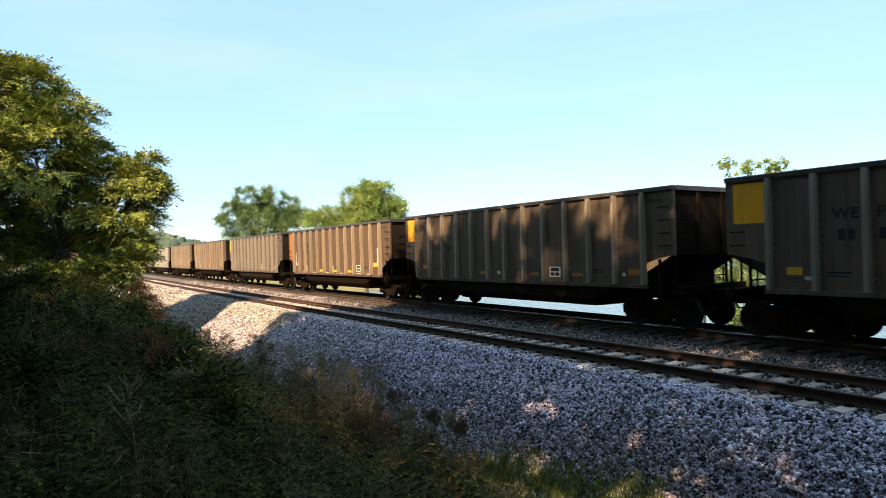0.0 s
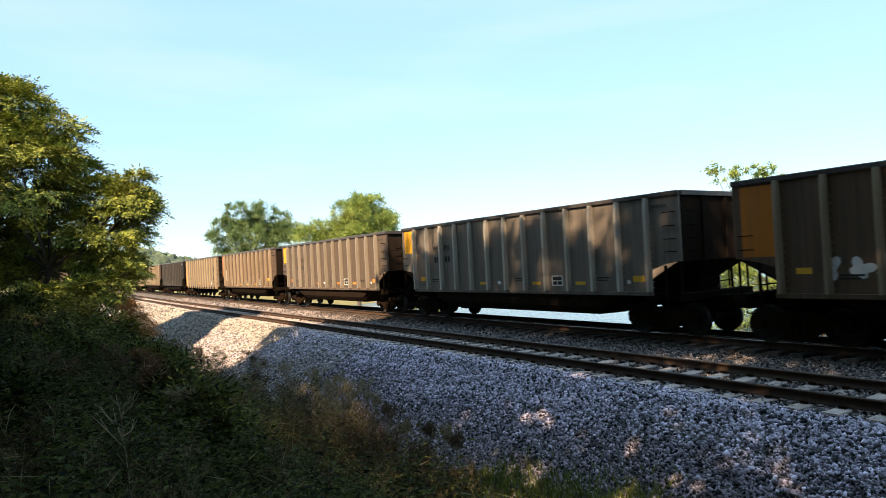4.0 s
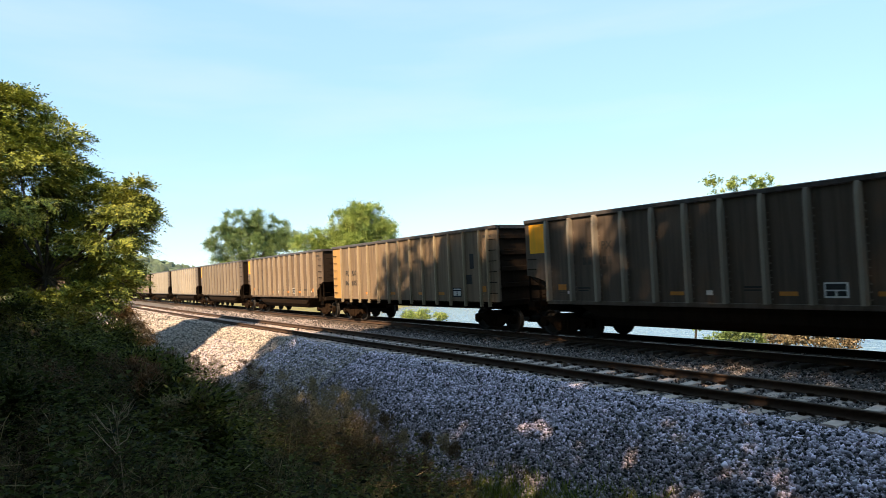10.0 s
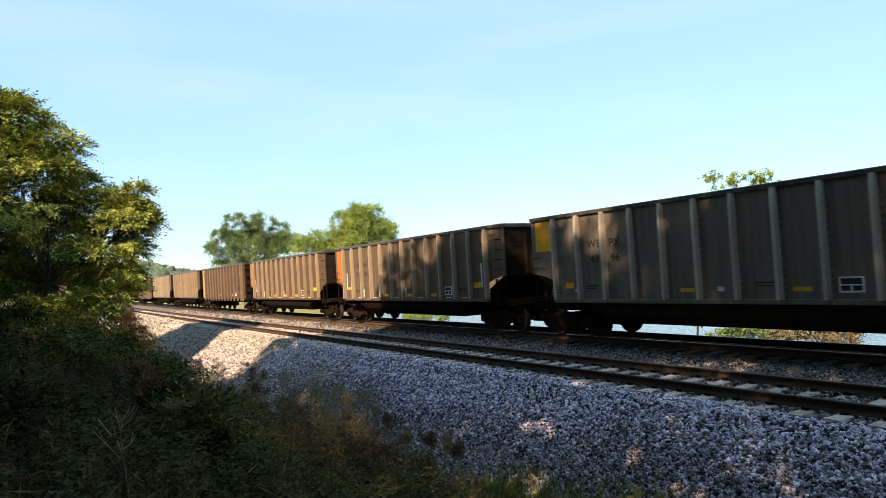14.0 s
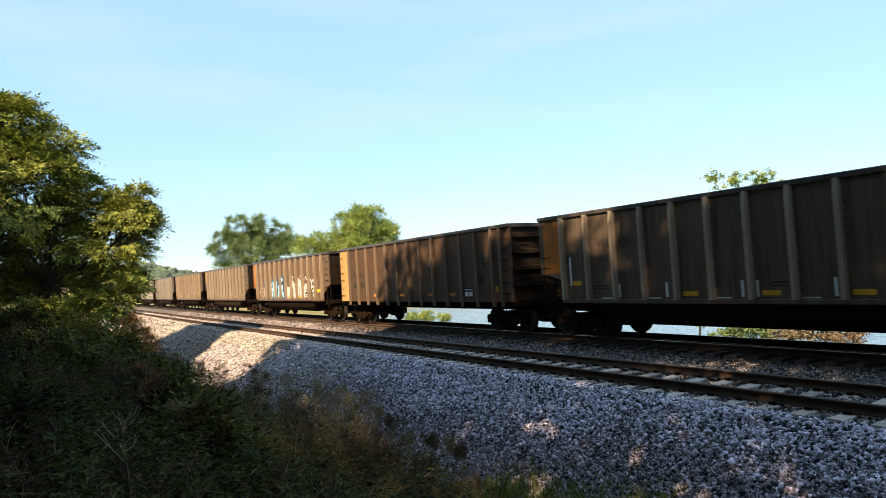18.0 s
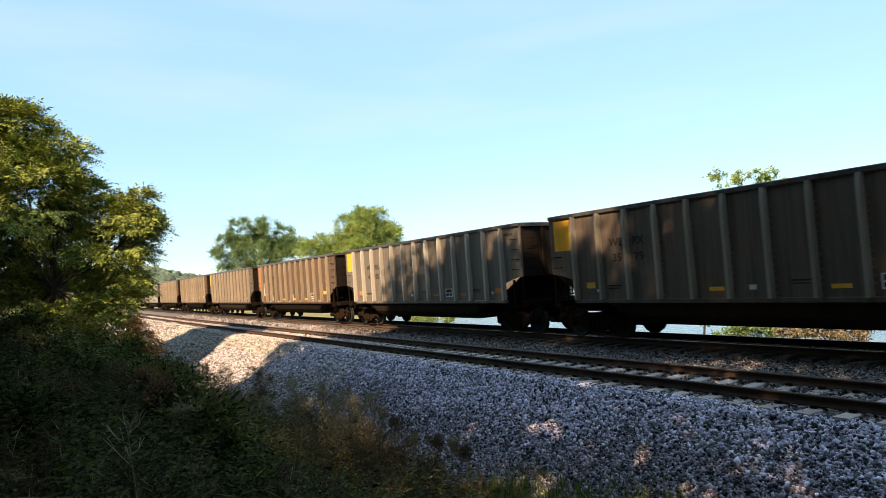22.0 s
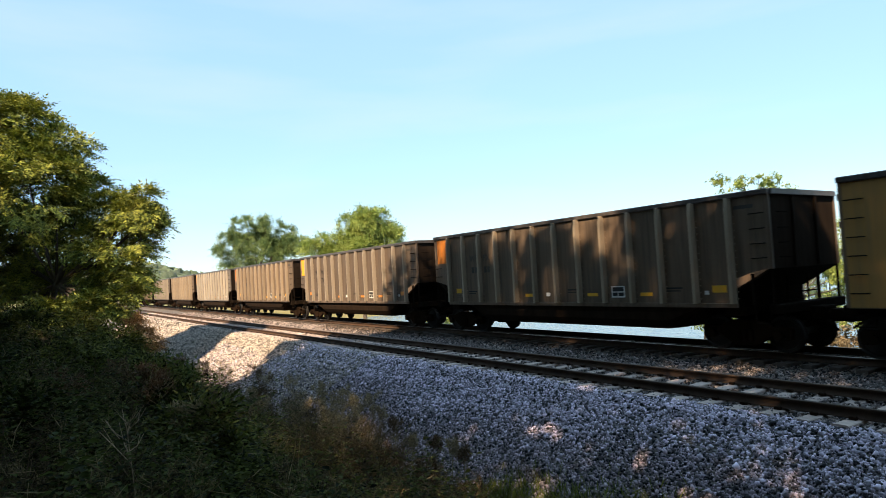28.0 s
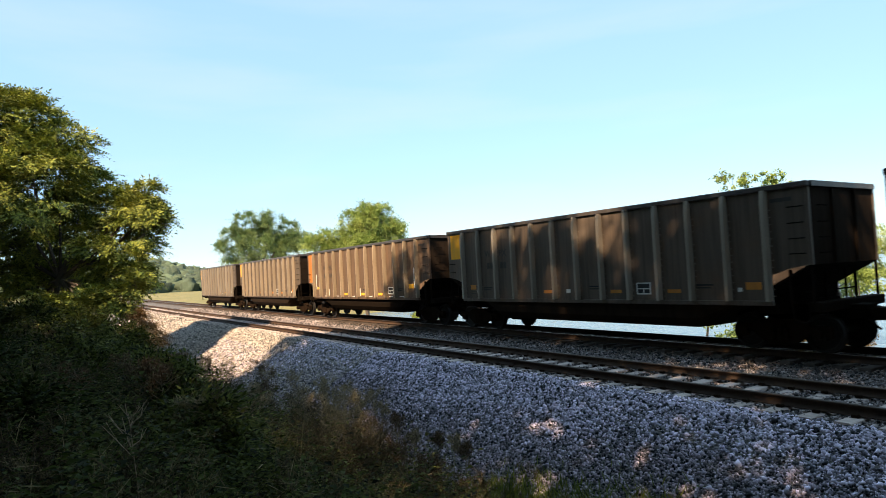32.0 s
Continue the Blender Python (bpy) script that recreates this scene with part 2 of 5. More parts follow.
STONE_TAN = plain("tan_ballast_stone", (0.40, 0.335, 0.285), 0.85, 0, (0.29, 0.235, 0.2), 20, 0.3, 0.004, island=True, spread=(0.1, 1.8), reach=(0.1, 0.95))
STONE_MID = plain("stained_ballast_stone", (0.27, 0.225, 0.215), 0.85, 0, (0.15, 0.115, 0.105), 20, 0.3, 0.004, island=True, spread=(0.1, 2.3), reach=(0.2, 1.0))
# Far-track stone: stained brown, with the train's shade added to the colour.
STONE_RUST_SHADED = plain("brown_shaded_ballast_stone", (0.105, 0.075, 0.062), 0.9, 0, (0.05, 0.036, 0.03), 20, 0.3, 0.004, island=True, spread=(0.2, 2.6), reach=(0.3, 1.0))
BARK = plain("bark", (0.11, 0.085, 0.065), 0.9, 0, (0.06, 0.047, 0.037), 8, 0.6, 0.02)
PALE_STALK = plain("pale_dead_wood", (0.52, 0.38, 0.25), 0.8, 0, (0.3, 0.21, 0.13), 8, 0)
STALK = plain("dry_stalk", (0.32, 0.25, 0.16), 0.8, 0, (0.2, 0.15, 0.1), 8, 0, island=True)
LEAF_A = leafy("leaf_yellow_green", (0.045, 0.07, 0.017), (0.36, 0.38, 0.065), 0.014, 0.07, 0.2)
LEAF_B = leafy("leaf_mid_green", (0.03, 0.065, 0.018), (0.085, 0.14, 0.03))
LEAF_E = leafy("leaf_grey_green", (0.08, 0.13, 0.05), (0.24, 0.31, 0.11), 0.015, 0.4)
LEAF_BUSH = leafy("leaf_dusty_brown", (0.06, 0.048, 0.026), (0.25, 0.19, 0.11), 0.02, 0.2)
LEAF_C = leafy("leaf_fresh_green", (0.14, 0.20, 0.045), (0.40, 0.46, 0.12), 0.015, 0.4)
# Brush leaves: the bank's deep shade is put into their near-black greens.
LEAF_D = leafy("shaded_weed_green", (0.003, 0.0045, 0.001), (0.085, 0.098, 0.02), 0.02, 0.3, 0.04)
LEAF_SHRUB = leafy("shaded_shrub_green", (0.004, 0.006, 0.002), (0.04, 0.052, 0.010), 0.02, 0.25, 0.05)
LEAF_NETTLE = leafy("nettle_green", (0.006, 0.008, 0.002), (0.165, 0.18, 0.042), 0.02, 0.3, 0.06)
TWIG_BROWN = leafy("brown_twig", (0.03, 0.021, 0.012), (0.125, 0.088, 0.046), 0.01, 0.15, 0.1)
TWIG_STRAW = leafy("straw_twig", (0.07, 0.054, 0.026), (0.26, 0.2, 0.095), 0.01, 0.2, 0.1)
LEAF_RUST = leafy("rust_weed", (0.07, 0.042, 0.018), (0.26, 0.155, 0.06), 0.01, 0.2, 0.1)
SEED_DRY = leafy("straw_seed_head", (0.12, 0.09, 0.05), (0.46, 0.35, 0.19), 0.01, 0.3, 0.1)
SEED_RUST = leafy("rust_seed_head", (0.06, 0.036, 0.02), (0.17, 0.105, 0.055), 0.01, 0.3, 0.1)
GRASS_M = leafy("grass_blade", (0.05, 0.07, 0.012), (0.25, 0.27, 0.05), 0.02, 0.4)
FAR_LEAF = plain("far_woods", (0.06, 0.085, 0.05), 0.9, 0, (0.10, 0.13, 0.075), 0.15, 0.5, 0.8, island=True, spread=(0.6, 1.4))


def ground_material():
    """Ballast grit by the track, soil and weeds on the bank, dry grass in the field."""
    m, n, l, b = nodes_of("ground_cover")
    tc = n.new("ShaderNodeTexCoord")
    vor = n.new("ShaderNodeTexVoronoi")
    vor.inputs["Scale"].default_value = 18
    l.new(tc.outputs["Object"], vor.inputs["Vector"])
    grit = mix_rgb(n, l, vor.outputs["Color"], (0.03, 0.025, 0.024), (0.2, 0.165, 0.16))
    big = noise_fac(n, l, 0.5, 0.35, 0.65)
    grit = mix_rgb(n, l, big, grit, (0.13, 0.115, 0.10))
    at = n.new("ShaderNodeVertexColor")
    at.layer_name = "cover"
    sep = n.new("ShaderNodeSeparateColor")
    l.new(at.outputs["Color"], sep.inputs[0])
    soil = mix_rgb(n, l, noise_fac(n, l, 3.0, 0.3, 0.7), (0.045, 0.038, 0.024), (0.075, 0.075, 0.03))
    grass = mix_rgb(n, l, noise_fac(n, l, 0.25, 0.3, 0.7), (0.13, 0.13, 0.045), (0.26, 0.21, 0.085))
    c = mix_rgb(n, l, sep.outputs[0], soil, grit)
    c = mix_rgb(n, l, sep.outputs[1], c, grass)
    rusty = mix_rgb(n, l, noise_fac(n, l, 2.0, 0.3, 0.7), (0.07, 0.045, 0.03), (0.11, 0.08, 0.058))
    c = mix_rgb(n, l, sep.outputs[2], c, rusty)
    l.new(c, b.inputs["Base Color"])
    b.inputs["Roughness"].default_value = 0.95
    bump(n, l, b, vor.outputs["Distance"], 0.8, 0.05)
    return m


def water_material():
    m, n, l, b = nodes_of("river_water")
    b.inputs["Base Color"].default_value = (0.05, 0.08, 0.11, 1)
    b.inputs["Roughness"].default_value = 0.12
    b.inputs["IOR"].default_value = 1.33
    f = noise_fac(n, l, 1.4, 0.2, 0.8, detail=5, stretch=(1, 1, 1))
    bump(n, l, b, f, 0.3, 0.1)
    return m


GROUND_M, WATER_M = ground_material(), water_material()


# ------------------------------------------------------------------ mesh helpers
def link_mesh(name, me, parent=None, label="", matrix=None):
    ob = new(name, me)
    if parent is not None:
        ob.parent = parent
    if matrix is not None:
        ob.matrix_basis = matrix
    if label:
        ob["label"] = label
    return ob


def bm_mesh(bm, material, name="mesh", smooth=False):
    me = bpy.data.meshes.new(name)
    bm.to_mesh(me)
    bm.free()
    for m in (material if isinstance(material, (list, tuple)) else (material,)):
        me.materials.append(m)
    if smooth:
        me.polygons.foreach_set("use_smooth", [True] * len(me.polygons))
    return me


def part(name, bm, material, parent, label="", matrix=None, smooth=False):
    return link_mesh(name, bm_mesh(bm, material, name, smooth), parent, label, matrix)


def raw_mesh(name, verts, faces, material, mats=None, smooth=False):
    """verts (n,3), faces (m,k) of equal size."""
    me = bpy.data.meshes.new(name)
    verts, faces = np.asarray(verts, np.float32), np.asarray(faces, np.int32)
    m, k = faces.shape
    me.vertices.add(len(verts))
    me.vertices.foreach_set("co", verts.ravel())
    me.loops.add(m * k)
    me.loops.foreach_set("vertex_index", faces.ravel())
    me.polygons.add(m)
    me.polygons.foreach_set("loop_start", np.arange(m, dtype=np.int32) * k)
    me.polygons.foreach_set("loop_total", np.full(m, k, np.int32))
    for x in (material if isinstance(material, (list, tuple)) else (material,)):
        me.materials.append(x)
    if mats is not None:
        me.polygons.foreach_set("material_index", np.asarray(mats, np.int32))
    if smooth:
        me.polygons.foreach_set("use_smooth", np.ones(m, bool))
    me.update(calc_edges=True)
    return me


def box(bm, x0, x1, y0, y1, z0, z1, bevel=0.0):
    vs = [bm.verts.new(p) for p in ((x0, y0, z0), (x1, y0, z0), (x1, y1, z0), (x0, y1, z0), (x0, y0, z1), (x1, y0, z1), (x1, y1, z1), (x0, y1, z1))]
    fs = [bm.faces.new([vs[i] for i in q]) for q in ((3, 2, 1, 0), (4, 5, 6, 7), (0, 1, 5, 4), (1, 2, 6, 5), (2, 3, 7, 6), (3, 0, 4, 7))]
    if bevel:
        es = {e for f in fs for e in f.edges}
        bmesh.ops.bevel(bm, geom=list(es), offset=bevel, segments=1, affect="EDGES")
    return bm


def rod(bm, a, b, r, n=8, r2=None):
    a, b = Vector(a), Vector(b)
    d = b - a
    m = Matrix.Translation((a + b) / 2) @ d.to_track_quat("Z", "Y").to_matrix().to_4x4()
    bmesh.ops.create_cone(bm, cap_ends=True, segments=n, radius1=r, radius2=r if r2 is None else r2, depth=d.length, matrix=m)
    return bm


def prism(bm, outline, y0, y1):
    """An outline of (x, z) pushed through from y0 to y1."""
    n = len(outline)
    a = [bm.verts.new((x, y0, z)) for x, z in outline]
    b = [bm.verts.new((x, y1, z)) for x, z in outline]
    bm.faces.new(a)
    bm.faces.new(b[::-1])
    for i in range(n):
        j = (i + 1) % n
        bm.faces.new((a[j], a[i], b[i], b[j]))
    bmesh.ops.recalc_face_normals(bm, faces=bm.faces)
    return bm


CACHE = {}


def shared(name, key, make, material, parent, label="", matrix=None, smooth=False):
    """A part whose mesh is made once for its key and material, then shared."""
    k = (name, key, material.name)
    if k not in CACHE:
        bm = bmesh.new()
        make(bm)
        CACHE[k] = bm_mesh(bm, material, name, smooth)
    return link_mesh(name, CACHE[k], parent, label, matrix)


# ------------------------------------------------------------------ ground and river
def spaced(parts):
    out = []
    for a, b, d in parts:
        out += list(np.arange(a, b, d))
    return np.array(out + [parts[-1][1]])


def build_ground():
    ga = spaced(((-2500, -900, 200), (-900, -120, 40), (-120, -16, 4), (-16, 70, 0.5), (70, 160, 2), (160, 900, 20), (900, 3000, 150)))
    gb = spaced(((-2500, -400, 150), (-400, -60, 20), (-60, -8, 2), (-8, 22, 0.3), (22, 60, 2), (60, 400, 20), (400, 3000, 150)))
    aa, bb = np.meshgrid(ga, gb, indexing="ij")
    x = aa * EA.x + bb * EB.x
    y = aa * EA.y + bb * EB.y
    z = ground_z(x, y)
    na, nb = len(ga), len(gb)
    idx = np.arange(na * nb).reshape(na, nb)
    faces = np.stack([idx[:-1, :-1], idx[1:, :-1], idx[1:, 1:], idx[:-1, 1:]], -1).reshape(-1, 4)[:, ::-1]
    me = raw_mesh("ground", np.stack([x, y, z], -1).reshape(-1, 3), faces, GROUND_M, smooth=True)
    a, o = lines_of(x, y)
    stone = np.clip((o + 5.0) / 0.6, 0, 1) * np.clip((9.5 - o) / 1.0, 0, 1)
    field = np.clip((o - 8.5) / 1.5, 0, 1) + np.clip((-14 - o) / 4, 0, 1)
    rusty = np.exp(-((o - D2) / 1.1) ** 2) * 0.8 + np.exp(-(o / 0.8) ** 2) * 0.35
    col = np.stack([stone, np.clip(field, 0, 1), rusty, np.ones_like(o)], -1).reshape(-1, 4).astype(np.float32)
    layer = me.color_attributes.new("cover", "FLOAT_COLOR", "POINT")
    layer.data.foreach_set("color", col.ravel())
    tagged(link_mesh("ground", me), "stony trackside ground with weedy bank and grass field", "ground", kind="structure")
    bm = bmesh.new()
    q = [(-2600, 9), (3000, 9), (3000, 3000), (-2600, 3000)]
    vs = [bm.verts.new((a * EA.x + b * EB.x + 0.0, a * EA.y + b * EB.y, -3.3)) for a, b in q]
    bm.faces.new(vs[::-1])
    bmesh.ops.recalc_face_normals(bm, faces=bm.faces)
    ob = part("water", bm, WATER_M, None)
    if ob.data.polygons[0].normal.z < 0:
        ob.data.flip_normals()
    tagged(ob, "calm pale blue river behind the railway", "water", kind="structure")


build_ground()


# ------------------------------------------------------------------ tracks
RAIL_PROFILE = ((-0.075, -0.172), (0.075, -0.172), (0.075, -0.158), (0.012, -0.14), (0.010, -0.045), (0.036, -0.035), (0.037, -0.008), (0.03, 0.0),
                (-0.03, 0.0), (-0.037, -0.008), (-0.036, -0.035), (-0.010, -0.045), (-0.012, -0.14), (-0.075, -0.158))


def rail(parent, off, s0, s1, step, head, name="rail"):
    ss = np.arange(s0, s1 + step, step)
    h = np.interp(ss, S_TAB, HD)
    cx, cy = np.interp(ss, S_TAB, TX), np.interp(ss, S_TAB, TY)
    n = len(RAIL_PROFILE)
    v = []
    for p, q in RAIL_PROFILE:
        v.append(np.stack([cx + (off + p) * np.cos(h), cy + (off + p) * np.sin(h), np.full_like(cx, q)], -1))
    v = np.stack(v, 1).reshape(-1, 3)
    i = np.arange(len(ss) - 1)[:, None] * n
    j = np.arange(n)[None, :]
    f = np.stack([i + j, i + (j + 1) % n, i + n + (j + 1) % n, i + n + j], -1).reshape(-1, 4)
    mats = np.tile(np.array([1 if k in (6, 7, 8) else 0 for k in range(n)]), len(ss) - 1)
    return link_mesh(name, raw_mesh(name, v, f[:, ::-1], (RAIL_M, head), mats), parent)


def tie_shape(bm):
    prof = ((-1.295, 0.0), (-0.45, 0.0), (0.45, 0.0), (1.295, 0.0))
    tops = []
    for x, _ in prof:
        zt = -0.178 if abs(x) > 0.5 else -0.20
        tops.append([bm.verts.new((x, y, z)) for y, z in ((-0.14, -0.40), (-0.12, zt - 0.012), (-0.10, zt), (0.10, zt), (0.12, zt - 0.012), (0.14, -0.40))])
    for a, b in zip(tops, tops[1:]):
        for k in range(5):
            bm.faces.new((a[k], b[k], b[k + 1], a[k + 1]))
    bm.faces.new(tops[0])
    bm.faces.new(tops[-1][::-1])
    bmesh.ops.recalc_face_normals(bm, faces=bm.faces)


def clip_shape(bm):
    for side in (-1, 1):
        for k in (-1, 1):
            x = side * 0.75 + k * 0.115
            box(bm, x - 0.035, x + 0.035, -0.05, 0.05, -0.182, -0.135)


def build_track(off, name, label, tie_from, tie_to, head, near):
    root = tagged(new(name), label, "railway track", kind="structure")
    for side in (-0.7525, 0.7525):
        rail(root, off + side, -40, 260, 1.0, head)
    n0, n1 = math.floor(tie_from / 0.5857), math.ceil(tie_to / 0.5857)
    rnd = random.Random(4)
    for k in range(n0, n1):
        s = -1.458 + k * 0.5857
        h = float(np.interp(s, S_TAB, HD))
        p = on_track(s, off + rnd.uniform(-0.02, 0.02), rnd.uniform(-0.008, 0.004))
        m = Matrix.Translation(p) @ Matrix.Rotation(h + rnd.uniform(-0.012, 0.012), 4, "Z")
        t = shared("tie_near" if near else "tie_far", "tie", tie_shape, CONCRETE if near else TIE_DARK, root, matrix=m)
        if near:
            shared("clip", "clip", clip_shape, TRUCK, t)


build_track(0.0, "track_near", "empty rusty railway track on pale concrete ties", -22, 70, RAIL_DULL, True)
build_track(D2, "track_far", "railway track under the coal train", -22, 70, RAIL_TOP, False)


# ------------------------------------------------------------------ coal cars
# Car space: x along the car (positive towards its leading end), y across (negative: the side by the camera), z from the rail's top.
HALF, TOP, SILL, WIDE = 7.28, 4.02, 1.25, 1.62
RIBS = [-6.2 + k * 1.04 for k in range(13)]
LETTERS = {}


def letters(text, size, material):
    """Lettering as a thin mesh in the x-z plane, read from negative y."""
    key = (text, size, material.name)
    if key not in LETTERS:
        cu = bpy.data.curves.new("lettering", "FONT")
        cu.body, cu.size, cu.extrude, cu.align_x = text, size, 0.002, "CENTER"
        cu.offset = 0.008
        cu.space_character = 1.08
        ob = bpy.data.objects.new("lettering", cu)
        scene.collection.objects.link(ob)
        dg = bpy.context.evaluated_depsgraph_get()
        me = bpy.data.meshes.new_from_object(ob.evaluated_get(dg))
        bpy.data.objects.remove(ob)
        bpy.data.curves.remove(cu)
        me.transform(Matrix.Rotation(radians(90), 4, "X"))
        me.materials.clear()
        me.materials.append(material)
        LETTERS[key] = me
    return LETTERS[key]


def plate(name, parent, x0, x1, z0, z1, material, y=-WIDE - 0.006, label=""):
    key = (round(x1 - x0, 3), round(z1 - z0, 3))

    def make(bm):
        box(bm, 0, key[0], 0, 0.008, 0, key[1])
    return shared(name, key, make, material, parent, label, pose(x0, y, z0))


def tub_side(bm):
    """Side sheet of a bathtub car, cut away below at both ends."""
    o = [(-HALF, TOP - 0.1), (-HALF, 2.12), (-6.75, 2.02), (-6.32, 1.88), (-6.30, SILL), (6.30, SILL), (6.32, 1.88), (6.75, 2.02), (HALF, 2.12), (HALF, TOP - 0.1)]
    prism(bm, o, -0.012, 0.012)


def flat_side(bm):
    prism(bm, [(-HALF, TOP - 0.1), (-HALF, 1.18), (HALF, 1.18), (HALF, TOP - 0.1)], -0.012, 0.012)


def rib_shape(z0, deep=0.15, wide=0.075):
    def make(bm):
        sect = ((-wide, 0.0), (-wide * 0.62, -deep), (wide * 0.62, -deep), (wide, 0.0))
        rows = []
        for z, k in ((z0, 1.0), (TOP - 0.42, 1.0), (TOP - 0.11, 0.75)):
            rows.append([bm.verts.new((x, y * k, z)) for x, y in sect])
        for a, b in zip(rows, rows[1:]):
            for i in range(3):
                bm.faces.new((a[i], a[i + 1], b[i + 1], b[i]))
        bm.faces.new(rows[0][::-1])
        bm.faces.new(rows[-1])
        z = z0 + 0.12
        while z < TOP - 0.5:
            rod(bm, (wide + 0.035, 0.0, z), (wide + 0.035, -0.016, z), 0.017, 6, 0.009)
            z += 0.17
        bmesh.ops.recalc_face_normals(bm, faces=bm.faces)
    return make


def chord_shape(bm):
    for s in (-1, 1):
        box(bm, -HALF - 0.03, HALF + 0.03, s * WIDE - 0.075, s * WIDE + 0.075, TOP - 0.13, TOP, 0.018)
        box(bm, s * HALF - 0.07, s * HALF + 0.07, -WIDE + 0.08, WIDE - 0.08, TOP - 0.13, TOP - 0.003)


def sill_shape(bm):
    box(bm, -6.34, 6.34, -0.06, 0.05, SILL - 0.09, SILL + 0.03, 0.012)


def tub_shape(bm):
    """Two rounded troughs hung between the trucks, with sloped ends."""
    prof = [(-1.52, 1.17), (-1.55, 1.0), (-1.50, 0.78), (-1.36, 0.60), (-1.12, 0.51), (-0.3, 0.50), (0.3, 0.50), (1.12, 0.51), (1.36, 0.60), (1.50, 0.78), (1.55, 1.0), (1.52, 1.17)]
    rows = []
    for x, k in ((-5.15, 0.0), (-4.25, 0.94), (-3.9, 1.0), (3.9, 1.0), (4.25, 0.94), (5.15, 0.0)):
        rows.append([bm.verts.new((x, y, 1.17 - (1.17 - z) * k)) for y, z in prof])
    for a, b in zip(rows, rows[1:]):
        for i in range(len(prof) - 1):
            bm.faces.new((a[i], a[i + 1], b[i + 1], b[i]))
    bmesh.ops.remove_doubles(bm, verts=bm.verts, dist=0.001)
    bmesh.ops.recalc_face_normals(bm, faces=bm.faces)


def centre_sill(bm):
    box(bm, -7.75, 7.75, -0.32, 0.32, 0.78, 1.12, 0.02)


def body_bolster(bm):
    box(bm, -0.25, 0.25, -1.5, 1.5, 0.95, 1.2, 0.02)


def end_sill(bm):
    box(bm, -0.16, 0.16, -1.55, 1.55, 1.02, 1.24, 0.02)


def cross_bearer(bm):
    prism(bm, [(-0.06, 0.98), (-0.06, 1.118), (0.06, 1.118), (0.06, 0.98)], -1.58, 1.58)


def flat_deck(bm):
    box(bm, -7.2, 7.2, -1.6, 1.6, 1.122, 1.17)


def end_wall(s):
    def make(bm):
        # upright end sheet, then the slope sheet down to the floor
        o = [(s * HALF, TOP - 0.12), (s * (HALF - 0.025), TOP - 0.12), (s * (HALF - 0.025), 2.12), (s * HALF, 2.10)]
        prism(bm, o, -WIDE + 0.014, WIDE - 0.014)
    return make


def flat_end(s):
    def make(bm):
        box(bm, min(s * HALF, s * (HALF - 0.03)), max(s * HALF, s * (HALF - 0.03)), -WIDE + 0.014, WIDE - 0.014, 1.18, TOP - 0.12)
    return make


def slope_sheet(bm):
    prism(bm, [(HALF - 0.03, 2.14), (5.5, 1.19), (5.54, 1.15), (6.26, 1.15), (6.30, 1.55), (HALF - 0.004, 2.10)], -WIDE + 0.014, WIDE - 0.014)


def end_rib(bm):
    prism(bm, [(0, TOP - 0.14), (0, 2.12), (0.06, 2.16), (0.06, TOP - 0.16)], -0.05, 0.05)


def end_beam(deep, high):
    def make(bm):
        prism(bm, [(0, 0), (deep, 0.02), (deep, high - 0.02), (0, high)], -WIDE + 0.08, WIDE - 0.08)
    return make


def floor_shape(bm):
    box(bm, -5.5, 5.5, -1.5, 1.5, 1.172, 1.19)


def post_shape(bm):
    box(bm, -0.035, 0.035, -0.045, 0.045, 2.1, TOP - 0.13, 0.01)
    z = 2.2
    while z < TOP - 0.2:
        for y in (-0.055, 0.055):
            rod(bm, (-0.02, y * 0.8, z), (-0.02, y, z), 0.015, 6, 0.009)
        z += 0.15


def flat_post(bm):
    box(bm, -0.035, 0.035, -0.045, 0.045, 1.2, TOP - 0.13, 0.01)


def corner_strut(bm):
    box(bm, -0.025, 0.025, -0.03, 0.03, 1.2, 2.1, 0.006)


def strut_shape(bm):
    box(bm, -0.03, 0.03, -0.04, 0.04, 1.2, 2.0, 0.006)


def rung(bm, w=0.34):
    rod(bm, (-w / 2, -0.065, 0), (w / 2, -0.065, 0), 0.014, 6)
    for s in (-1, 1):
        rod(bm, (s * w / 2, -0.07, 0), (s * w / 2, 0, 0), 0.013, 6)


def stirrup(bm):
    for s in (-1, 1):
        rod(bm, (s * 0.2, 0, 0.45), (s * 0.17, 0, 0.0), 0.016, 6)
    rod(bm, (-0.18, 0, 0.0), (0.18, 0, 0.0), 0.016, 6)


def coupler_shape(bm):
    box(bm, 7.4, 7.86, -0.12, 0.12, 0.79, 1.0, 0.03)
    prism(bm, [(7.84, 0.74), (7.84, 1.05), (8.09, 1.03), (8.14, 0.9), (8.09, 0.76)], -0.2, 0.16)
    rod(bm, (7.9, 0.3, 0.9), (7.45, 1.1, 0.98), 0.018, 6)
    rod(bm, (7.62, -0.28, 0.85), (8.0, -0.22, 0.55), 0.028, 6)


def brake_cylinder(bm):
    rod(bm, (-5.6, 0.35, 1.62), (-5.6, -0.5, 1.62), 0.19, 12)


def brake_valve(bm):
    box(bm, -6.2, -5.9, -0.9, -0.3, 1.3, 1.62, 0.03)


def upright(bm):
    rod(bm, (0, 0, 1.2), (0, 0, 2.15), 0.025, 6)


def brake_pipe(bm):
    rod(bm, (0, -1.3, 1.45), (0, 1.3, 1.45), 0.018, 6)


